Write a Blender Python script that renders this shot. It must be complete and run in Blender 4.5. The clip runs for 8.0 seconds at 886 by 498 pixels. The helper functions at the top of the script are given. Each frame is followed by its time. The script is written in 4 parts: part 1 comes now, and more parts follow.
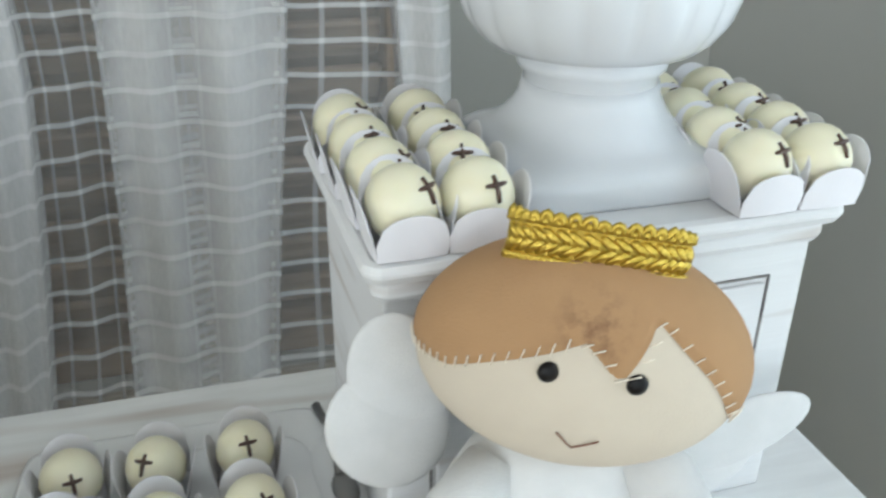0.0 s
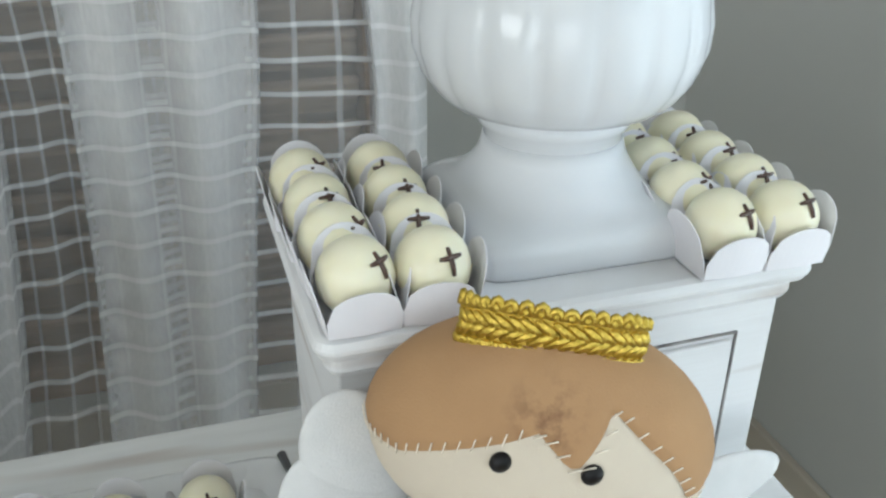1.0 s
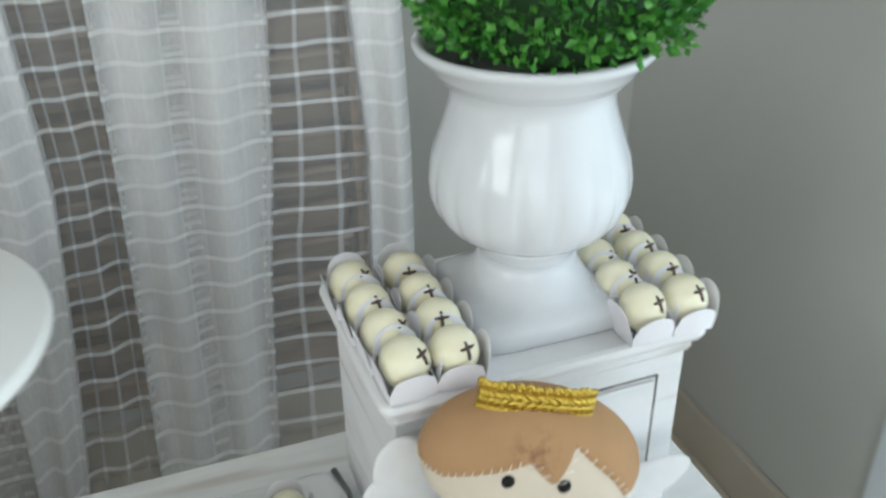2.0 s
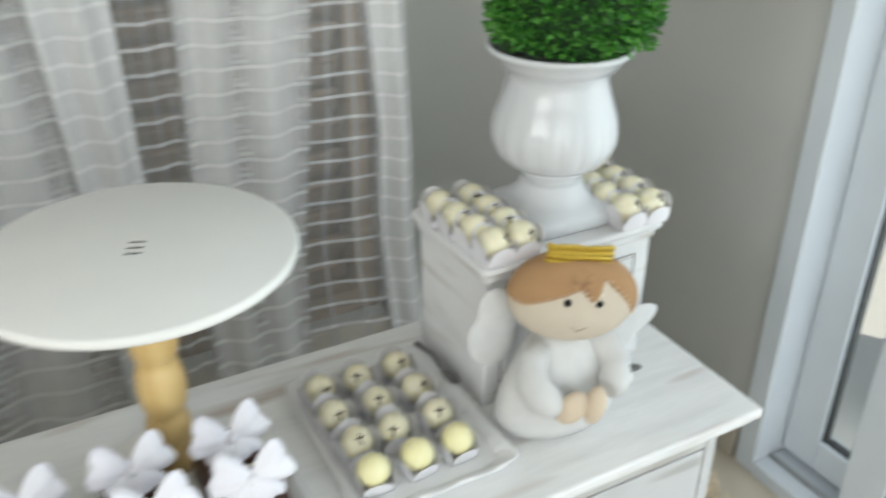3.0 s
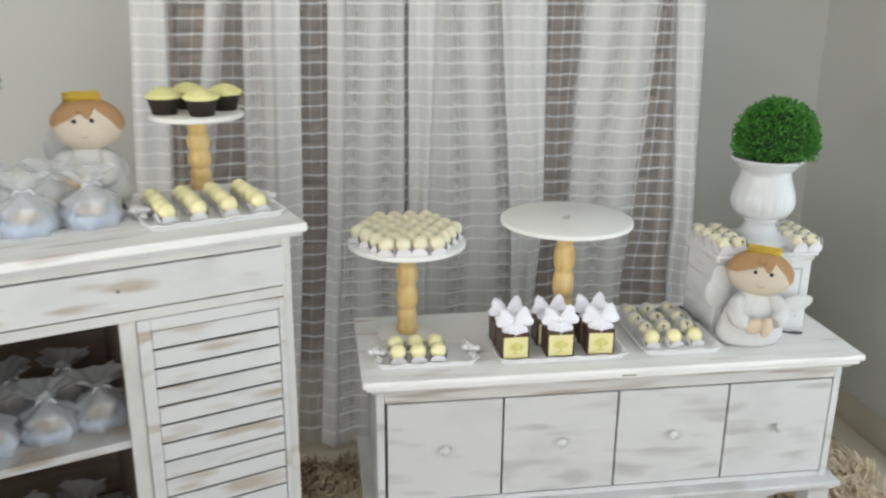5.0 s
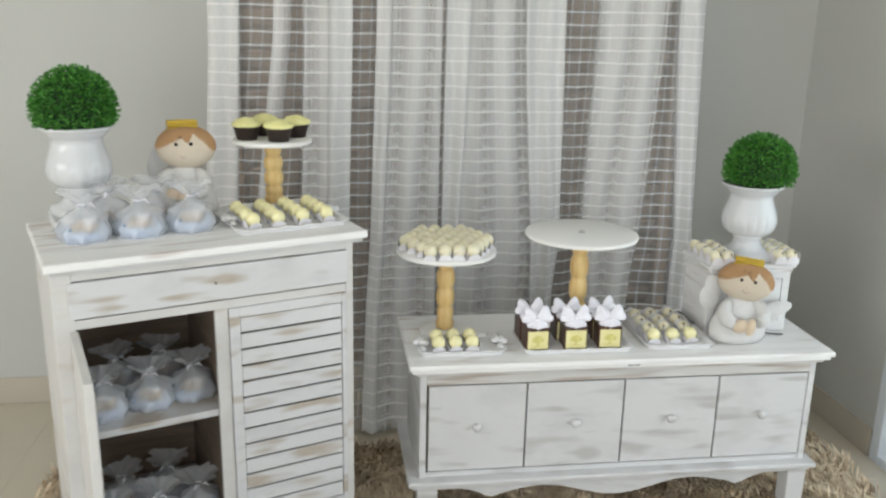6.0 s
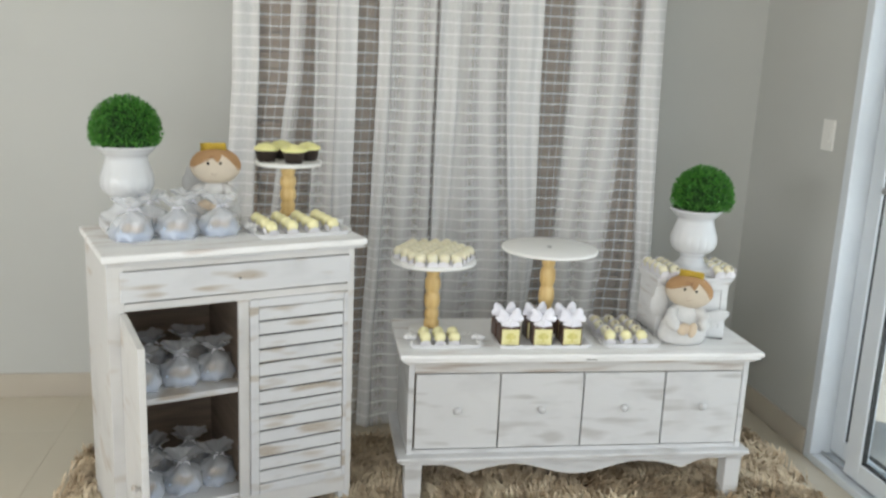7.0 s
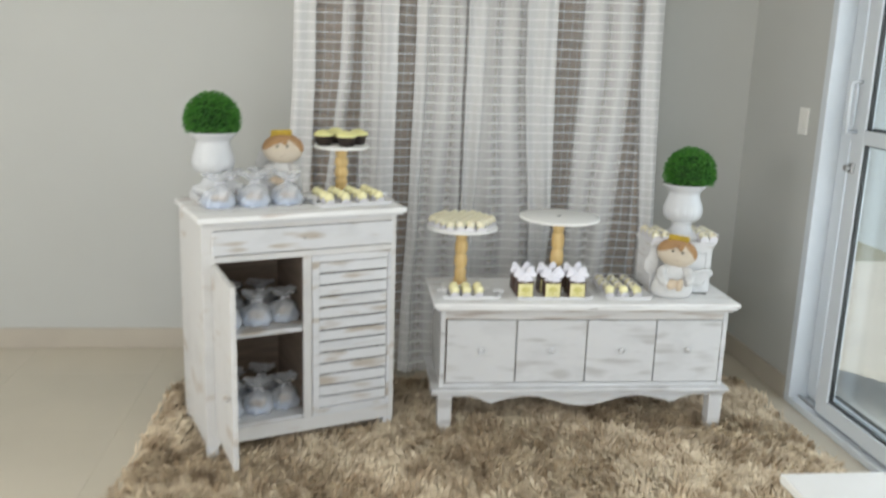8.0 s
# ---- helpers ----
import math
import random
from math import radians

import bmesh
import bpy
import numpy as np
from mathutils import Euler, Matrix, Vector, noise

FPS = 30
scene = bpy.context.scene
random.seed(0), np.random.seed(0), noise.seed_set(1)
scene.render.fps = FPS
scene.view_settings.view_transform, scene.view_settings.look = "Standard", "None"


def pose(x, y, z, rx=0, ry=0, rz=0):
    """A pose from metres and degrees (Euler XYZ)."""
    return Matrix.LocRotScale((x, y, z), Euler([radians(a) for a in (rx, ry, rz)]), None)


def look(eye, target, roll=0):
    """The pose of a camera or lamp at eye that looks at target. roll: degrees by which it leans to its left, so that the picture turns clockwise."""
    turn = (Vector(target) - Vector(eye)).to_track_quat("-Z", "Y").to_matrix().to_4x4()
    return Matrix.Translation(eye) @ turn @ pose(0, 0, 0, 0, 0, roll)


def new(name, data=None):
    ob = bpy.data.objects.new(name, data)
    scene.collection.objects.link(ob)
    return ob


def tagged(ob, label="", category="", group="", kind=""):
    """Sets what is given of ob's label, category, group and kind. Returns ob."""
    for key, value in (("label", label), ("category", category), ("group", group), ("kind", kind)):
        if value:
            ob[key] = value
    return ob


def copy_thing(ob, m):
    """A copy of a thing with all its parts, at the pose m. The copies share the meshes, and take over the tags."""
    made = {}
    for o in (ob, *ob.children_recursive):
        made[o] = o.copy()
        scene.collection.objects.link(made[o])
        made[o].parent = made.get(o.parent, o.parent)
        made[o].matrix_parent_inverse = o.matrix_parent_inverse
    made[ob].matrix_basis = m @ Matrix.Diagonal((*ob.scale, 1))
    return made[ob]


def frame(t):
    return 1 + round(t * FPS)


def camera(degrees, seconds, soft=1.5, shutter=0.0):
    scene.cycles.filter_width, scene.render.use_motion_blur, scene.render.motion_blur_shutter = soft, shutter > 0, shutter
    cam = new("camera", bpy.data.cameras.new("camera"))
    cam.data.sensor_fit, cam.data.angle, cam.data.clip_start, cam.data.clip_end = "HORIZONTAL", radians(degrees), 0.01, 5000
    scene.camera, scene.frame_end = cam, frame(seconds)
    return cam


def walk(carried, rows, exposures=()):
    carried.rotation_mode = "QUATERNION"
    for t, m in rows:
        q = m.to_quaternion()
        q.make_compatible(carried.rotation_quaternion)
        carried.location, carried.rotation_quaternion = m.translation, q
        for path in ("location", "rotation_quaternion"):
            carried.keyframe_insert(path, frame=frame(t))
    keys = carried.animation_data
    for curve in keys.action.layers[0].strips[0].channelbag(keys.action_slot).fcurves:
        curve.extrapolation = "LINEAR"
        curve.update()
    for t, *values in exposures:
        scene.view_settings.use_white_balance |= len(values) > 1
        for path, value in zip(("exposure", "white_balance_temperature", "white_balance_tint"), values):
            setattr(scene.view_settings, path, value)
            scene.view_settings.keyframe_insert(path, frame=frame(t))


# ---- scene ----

PATH = [
    (0, (0.81, -0.197, 0.944), (1.303, 1.515, 0.036), 0.4),
    (0.5, (0.827, -0.186, 0.95), (1.371, 1.517, 0.052), 0.7),
    (1, (0.835, -0.174, 0.974), (1.343, 1.521, 0.042), 0.2),
    (1.5, (0.835, -0.192, 1.024), (1.327, 1.474, 0.033), -0.1),
    (1.7, (0.827, -0.226, 1.075), (1.315, 1.444, 0.089), -0.9),
    (2.8, (0.454, -0.536, 1.249), (1.391, 0.951, 0.296), 1.8),
    (3, (0.419, -0.579, 1.259), (1.254, 0.959, 0.291), 0.2),
    (3.3, (0.355, -0.730, 1.320), (0.972, 0.9, 0.384), -0.1),
    (3.5, (0.303, -0.837, 1.3), (0.816, 0.888, 0.427), 2.0),
    (4, (0.163, -1.14, 1.335), (0.516, 0.69, 0.608), -1.9),
    (4.3, (0.099, -1.353, 1.371), (0.449, 0.476, 0.642), -1.6),
    (4.5, (0.001, -1.449, 1.386), (0.399, 0.39, 0.707), -1.0),
    (5, (-0.083, -1.75, 1.413), (0.196, 0.134, 0.802), 0.5),
    (5.2, (-0.126, -1.864, 1.413), (0.163, 0.033, 0.848), 0.9),
    (6.3, (-0.225, -2.269, 1.472), (0.017, -0.359, 0.933), 1.9),
    (6.5, (-0.196, -2.407, 1.453), (-0.073, -0.485, 0.913), 1.6),
    (7, (-0.27, -2.548, 1.462), (0.023, -0.619, 1.021), 2.5),
    (7.5, (-0.275, -2.836, 1.475), (0.0, -0.89, 1.103), 1.2),
    (8, (-0.308, -3.139, 1.49), (-0.102, -1.203, 1.035), 1.9),
]
cam = camera(53.6, 8.0, soft=2.3, shutter=0.5)
walk(cam, [(t, look(e, g, r)) for t, e, g, r in PATH],
     exposures=[(0.0, 0.04, 6000, 5), (0.5, -0.03, 6000, 5), (1.7, -0.03, 6000, 5), (2.8, -0.03, 6280, 5.5), (3.5, -0.11, 6400, 7.5), (4.5, -0.12, 6480, 9), (6.3, -0.2, 6450, 8.5), (8.0, -0.2, 6420, 9)])

# ---- light ----
world = bpy.data.worlds.new("sky")
scene.world = world
world.use_nodes = True
wn = world.node_tree.nodes
sky = wn.new("ShaderNodeTexSky")
sky.sky_type = "NISHITA"
sky.sun_disc = False
sky.sun_elevation, sky.sun_rotation = radians(54), radians(323)
wn["Background"].inputs["Strength"].default_value = 0.12
world.node_tree.links.new(sky.outputs["Color"], wn["Background"].inputs["Color"])

sun = new("sun", bpy.data.lights.new("sun", "SUN"))
sun.data.energy, sun.data.angle, sun.data.color = 4.8, radians(0.5), (1.0, 0.95, 0.88)
sun.matrix_world = look((-6, 8, 14), (0, 0, 0))


def opening_light(name, eye, target, sx, sy, watts, colour):
    ob = new(name, bpy.data.lights.new(name, "AREA"))
    ob.data.shape, ob.data.size, ob.data.size_y = "RECTANGLE", sx, sy
    ob.data.energy, ob.data.color = watts, colour
    ob.matrix_world = look(eye, target)
    return ob


opening_light("door_daylight", (1.95, -1.15, 1.08), (0.9, -1.15, 1.0), 2.8, 2.0, 42, (0.93, 0.97, 1.0))
opening_light("south_daylight", (-1.3, -5.75, 1.2), (-1.3, 0, 1.1), 3.8, 2.1, 98, (0.96, 0.98, 1.0))
# fill lamp added in an unseen opening to brighten west-facing sides
opening_light("west_fill", (-4.1, -2.8, 1.55), (0, -1.6, 1.2), 2.9, 1.25, 95, (1.0, 0.985, 0.96))


# ---- materials ----
class Mat:
    """A node material with a few shorthands."""

    def __init__(self, name, colour=(0.8, 0.8, 0.8), rough=0.5, metal=0.0, spec=0.5):
        self.m = bpy.data.materials.new(name)
        self.m.use_nodes = True
        self.t = self.m.node_tree
        self.b = self.t.nodes["Principled BSDF"]
        self.out = self.t.nodes["Material Output"]
        self.put("Base Color", (*colour, 1))
        self.put("Roughness", rough)
        self.put("Metallic", metal)
        self.put("Specular IOR Level", spec)

    def put(self, key, value):
        self.b.inputs[key].default_value = value
        return self

    def node(self, kind, **values):
        n = self.t.nodes.new(kind)
        for k, v in values.items():
            n.inputs[k.replace("_", " ")].default_value = v
        return n

    def link(self, a, b):
        self.t.links.new(a, b)

    def coords(self, scale=(1, 1, 1), kind="Object"):
        c = self.node("ShaderNodeTexCoord")
        mp = self.node("ShaderNodeMapping")
        mp.inputs["Scale"].default_value = scale
        self.link(c.outputs[kind], mp.inputs["Vector"])
        return mp.outputs["Vector"]

    def noise(self, scale, detail=3.0, rough=0.55, stretch=(1, 1, 1), kind="Object"):
        n = self.node("ShaderNodeTexNoise", Scale=scale, Detail=detail, Roughness=rough)
        self.link(self.coords(stretch, kind), n.inputs["Vector"])
        return n.outputs["Fac"]

    def ramp(self, fac, stops):
        r = self.node("ShaderNodeValToRGB")
        e = r.color_ramp.elements
        while len(e) < len(stops):
            e.new(0.5)
        for el, (p, c) in zip(e, stops):
            el.position, el.color = p, (*c, 1) if len(c) == 3 else c
        self.link(fac, r.inputs["Fac"])
        return r.outputs["Color"]

    def mix(self, fac, a, b, blend="MIX"):
        n = self.t.nodes.new("ShaderNodeMix")
        n.data_type, n.blend_type = "RGBA", blend
        for sock, v in ((n.inputs[0], fac), (n.inputs[6], a), (n.inputs[7], b)):
            if isinstance(v, (int, float)):
                sock.default_value = v
            elif isinstance(v, tuple):
                sock.default_value = (*v, 1)
            else:
                self.link(v, sock)
        return n.outputs[2]

    def maths(self, op, a, b=0.0):
        n = self.t.nodes.new("ShaderNodeMath")
        n.operation = op
        for sock, v in ((n.inputs[0], a), (n.inputs[1], b)):
            if isinstance(v, (int, float)):
                sock.default_value = v
            else:
                self.link(v, sock)
        return n.outputs[0]

    def colour(self, sock):
        self.link(sock, self.b.inputs["Base Color"])
        return self

    def bump(self, fac, strength=0.2, distance=0.002):
        n = self.node("ShaderNodeBump", Strength=strength, Distance=distance)
        self.link(fac, n.inputs["Height"])
        self.link(n.outputs["Normal"], self.b.inputs["Normal"])
        return self


def varied(name, a, b, scale, rough=0.5, bump=0.0, bump_scale=200, distance=0.001, **kw):
    m = Mat(name, a, rough, **kw)
    m.colour(m.ramp(m.noise(scale), [(0.3, a), (0.7, b)]))
    if bump:
        m.bump(m.noise(bump_scale), bump, distance)
    return m


def distressed(name, base, wood, amount, stretch=(2.2, 2.2, 26)):
    """White furniture paint, rubbed through along the grain."""
    m = Mat(name, base, 0.52)
    info = m.node("ShaderNodeObjectInfo")
    shift = m.node("ShaderNodeVectorMath")
    shift.operation = "ADD"
    c = m.node("ShaderNodeTexCoord")
    off = m.node("ShaderNodeCombineXYZ")
    m.link(m.maths("MULTIPLY", info.outputs["Random"], 7.0), off.inputs["X"])
    m.link(m.maths("MULTIPLY", info.outputs["Random"], 3.0), off.inputs["Z"])
    m.link(c.outputs["Object"], shift.inputs[0])
    m.link(off.outputs[0], shift.inputs[1])

    def streak(scale, st, detail):
        mp = m.node("ShaderNodeMapping")
        mp.inputs["Scale"].default_value = st
        m.link(shift.outputs[0], mp.inputs["Vector"])
        n = m.node("ShaderNodeTexNoise", Scale=scale, Detail=detail, Roughness=0.6)
        m.link(mp.outputs[0], n.inputs["Vector"])
        return n.outputs["Fac"]

    worn = streak(2.2, stretch, 1.2)
    fine = streak(9.0, (stretch[0] * 1.5, stretch[1] * 1.5, stretch[2] * 3), 4)
    grey = m.ramp(streak(1.3, (stretch[0] * 1.4, stretch[1] * 1.4, stretch[2] * 0.55), 3), [(0.5, (0, 0, 0)), (0.78, (0.8, 0.8, 0.8))])
    mask = m.ramp(worn, [(amount, (0, 0, 0)), (amount + 0.13, (1, 1, 1))])
    mask = m.maths("MULTIPLY", mask, m.ramp(fine, [(0.3, (0.7, 0.7, 0.7)), (0.6, (0.95, 0.95, 0.95))]))
    col = m.mix(grey, base, tuple(v * 0.8 for v in base))
    col = m.mix(m.ramp(fine, [(0.35, (0.08, 0.08, 0.08)), (0.6, (0, 0, 0))]), col, (0.5, 0.45, 0.4))
    m.colour(m.mix(mask, col, wood))
    m.bump(fine, 0.12, 0.001)
    return m.m


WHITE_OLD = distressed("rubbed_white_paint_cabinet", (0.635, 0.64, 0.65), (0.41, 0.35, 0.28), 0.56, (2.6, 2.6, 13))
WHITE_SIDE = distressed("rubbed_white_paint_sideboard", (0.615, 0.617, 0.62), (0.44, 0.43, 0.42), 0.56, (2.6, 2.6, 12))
WHITE_PLAIN = distressed("thin_white_paint_cabinet", (0.64, 0.63, 0.615), (0.48, 0.41, 0.34), 0.6, (2, 2, 7))
WHITE_FRIEZE = distressed("worn_white_paint_frieze", (0.6, 0.59, 0.575), (0.38, 0.32, 0.27), 0.47, (1.6, 1.6, 20))
# tops get brighter paint than the fronts, in place of light from above
WHITE_TOP_LIT = distressed("rubbed_white_paint_top_lit", (0.85, 0.848, 0.84), (0.5, 0.42, 0.37), 0.6, (1.8, 12, 12))
WHITE_CRATE = distressed("rubbed_white_paint_crate", (0.725, 0.72, 0.72), (0.5, 0.45, 0.41), 0.61, (3, 3, 34))
WALL = varied("wall_paint", (0.485, 0.487, 0.46), (0.505, 0.507, 0.48), 1.3, 0.6, 0.08, 160, 0.0006).m
CEIL = varied("ceiling_paint", (0.86, 0.86, 0.84), (0.88, 0.88, 0.86), 2, 0.8).m
TILE = varied("porcelain_tile", (0.56, 0.51, 0.41), (0.60, 0.545, 0.44), 2.2, 0.16, 0.02, 40).m
GROUT = varied("grout", (0.5, 0.45, 0.36), (0.54, 0.49, 0.39), 30, 0.8).m
SKIRT = varied("skirting_tile", (0.45, 0.40, 0.33), (0.5, 0.45, 0.37), 4, 0.3).m
ALU = varied("white_aluminium", (0.62, 0.66, 0.70), (0.66, 0.70, 0.74), 5, 0.35).m
# one black for the door seals and for painted shade behind the louvres
GASKET_AND_SHADE = Mat("black_gasket_and_slat_shade", (0.02, 0.02, 0.02), 0.6).m
METAL = Mat("brushed_metal", (0.5, 0.5, 0.5), 0.3, 1.0).m
PEWTER = Mat("dark_pewter", (0.2, 0.195, 0.19), 0.35, 0.8).m
PORCELAIN = Mat("white_glazed_porcelain", (0.62, 0.63, 0.645), 0.14, spec=0.4).m
TRAYWARE = varied("white_tray_porcelain", (0.77, 0.77, 0.77), (0.80, 0.795, 0.795), 20, 0.28).m
PLASTIC = Mat("white_plastic", (0.75, 0.74, 0.7), 0.35).m
FELT_WHITE = varied("white_felt", (0.6, 0.595, 0.585), (0.64, 0.63, 0.62), 60, 0.95, 0.5, 900, 0.0006).m
FELT_SKIN = varied("cream_felt", (0.57, 0.495, 0.395), (0.60, 0.525, 0.42), 40, 0.95, 0.5, 900, 0.0005).m
FELT_HAND = varied("tan_felt", (0.58, 0.47, 0.35), (0.63, 0.52, 0.39), 40, 0.95, 0.5, 900, 0.0005).m
h = Mat("caramel_felt_hair", (0.50, 0.29, 0.13), 0.95)
# a brown smudge on the fringe
spot = h.node("ShaderNodeVectorMath")
spot.operation = "DISTANCE"
spot.inputs[1].default_value = (0.0, -0.036, 0.212)
h.link(h.coords(), spot.inputs[0])
near = h.ramp(spot.outputs["Value"], [(0.006, (1, 1, 1)), (0.021, (0, 0, 0))])
smudge = h.maths("MULTIPLY", near, h.ramp(h.noise(110, 3, 0.6), [(0.47, (0, 0, 0)), (0.66, (0.6, 0.6, 0.6))]))
h.colour(h.mix(smudge, h.ramp(h.noise(30), [(0.3, (0.36, 0.208, 0.1)), (0.7, (0.4, 0.237, 0.116))]), (0.13, 0.06, 0.035)))
h.bump(h.noise(900), 0.5, 0.0005)
FELT_HAIR = h.m
THREAD = Mat("cream_thread", (0.8, 0.72, 0.6), 0.8).m
MOUTH = Mat("brown_thread", (0.2, 0.09, 0.06), 0.8).m
BEAD = Mat("black_bead", (0.005, 0.004, 0.004), 0.4, spec=0.25).m
GOLD = varied("gold_braid", (0.42, 0.28, 0.03), (0.72, 0.53, 0.11), 700, 0.3, 0.6, 1500, 0.0006, metal=0.9).m
CHOC = varied("white_chocolate", (0.76, 0.71, 0.51), (0.79, 0.745, 0.57), 60, 0.33, 0.08, 250, 0.0006)
CHOC.put("Subsurface Weight", 0.12).put("Subsurface Radius", (0.004, 0.003, 0.0015))
CHOC = CHOC.m
CHOC_YELLOW = varied("lemon_white_chocolate", (0.84, 0.78, 0.42), (0.86, 0.81, 0.50), 60, 0.35, 0.08, 250).m
CROSS = varied("dark_chocolate_piping", (0.055, 0.03, 0.02), (0.09, 0.05, 0.035), 300, 0.4).m
PAPER = varied("white_paper", (0.73, 0.715, 0.74), (0.76, 0.745, 0.77), 30, 0.8, 0.1, 300).m
BOX_BROWN = varied("chocolate_brown_card", (0.052, 0.023, 0.014), (0.075, 0.033, 0.02), 60, 0.4).m
LABEL = varied("pale_yellow_label", (0.72, 0.66, 0.31), (0.77, 0.71, 0.37), 50, 0.6).m
MOTIF = varied("olive_print", (0.54, 0.50, 0.14), (0.70, 0.62, 0.25), 90, 0.6).m
RIBBON = varied("white_satin_ribbon", (0.78, 0.765, 0.83), (0.83, 0.82, 0.87), 40, 0.4, 0.15, 500).m
CUPCASE = varied("brown_cupcake_case", (0.02, 0.012, 0.009), (0.03, 0.018, 0.013), 40, 0.6).m
FROST = varied("lemon_frosting", (0.78, 0.75, 0.30), (0.84, 0.80, 0.40), 90, 0.55, 0.4, 350, 0.001).m
SPONGE = varied("baked_sponge", (0.42, 0.26, 0.13), (0.58, 0.42, 0.26), 60, 0.8, 0.5, 300).m
BLUE_CARD = varied("pale_blue_tissue", (0.42, 0.55, 0.79), (0.50, 0.62, 0.83), 30, 0.6).m
w = Mat("pale_pine_wood", (0.7, 0.45, 0.18), 0.42)
w.colour(w.ramp(w.noise(9, 4, 0.6, (6, 6, 0.7)), [(0.3, (0.56, 0.36, 0.13)), (0.55, (0.68, 0.48, 0.2)), (0.8, (0.75, 0.57, 0.28))]))
w.bump(w.noise(30, 4, 0.6, (6, 6, 0.7)), 0.15, 0.0008)
PINE = w.m
w = Mat("raw_brown_board", (0.2, 0.15, 0.11), 0.7)
w.colour(w.ramp(w.noise(5, 4, 0.6, (1, 1, 9)), [(0.3, (0.15, 0.11, 0.08)), (0.7, (0.24, 0.18, 0.135))]))
RAW = w.m
w = Mat("brown_shutter_wood", (0.2, 0.14, 0.1), 0.6)
w.colour(w.ramp(w.noise(7, 4, 0.6, (0.7, 4, 9)), [(0.3, (0.2, 0.14, 0.098)), (0.7, (0.37, 0.27, 0.195))]))
SHUTTER = w.m
PLATE = varied("matt_white_board", (0.80, 0.795, 0.77), (0.83, 0.825, 0.80), 8, 0.5).m
DARK_LINE = varied("mottled_dark_line", (0.12, 0.11, 0.105), (0.4, 0.38, 0.36), 45, 0.8).m
INK = Mat("dark_ink", (0.06, 0.06, 0.06), 0.6).m
MOSS_RING = varied("grey_felt_ring", (0.32, 0.32, 0.31), (0.45, 0.45, 0.44), 60, 0.95, 0.8, 200, 0.003).m
STONE = varied("terrace_floor", (0.5, 0.46, 0.4), (0.58, 0.54, 0.47), 1.2, 0.5).m
GROUND = varied("far_ground", (0.2, 0.2, 0.14), (0.27, 0.26, 0.2), 0.4, 0.9).m
RENDERED = varied("white_render", (0.6, 0.64, 0.66), (0.64, 0.68, 0.7), 1.2, 0.8).m

lf = Mat("boxwood_leaf", (0.05, 0.2, 0.02), 0.5)
geo = lf.node("ShaderNodeNewGeometry")
lf.colour(lf.ramp(geo.outputs["Random Per Island"], [(0.0, (0.022, 0.12, 0.012)), (0.5, (0.045, 0.21, 0.02)), (1.0, (0.12, 0.34, 0.05))]))
LEAF = lf.m
# near-black green that stands in for the shade deep among the leaves
LEAF_SHADE_CORE = varied("leaf_shade_core", (0.008, 0.03, 0.006), (0.015, 0.05, 0.01), 60, 0.9).m

rg = Mat("shaggy_beige_pile", (0.4, 0.3, 0.19), 0.75)
geo = rg.node("ShaderNodeNewGeometry")
patch = rg.ramp(rg.noise(11, 4, 0.7), [(0.33, (0.22, 0.14, 0.075)), (0.45, (0.5, 0.38, 0.25)), (0.58, (0.8, 0.68, 0.5))])
rg.colour(rg.mix(rg.ramp(geo.outputs["Random Per Island"], [(0.0, (0, 0, 0)), (1.0, (0.4, 0.4, 0.4))]), patch, (0.75, 0.63, 0.46)))
PILE = rg.m


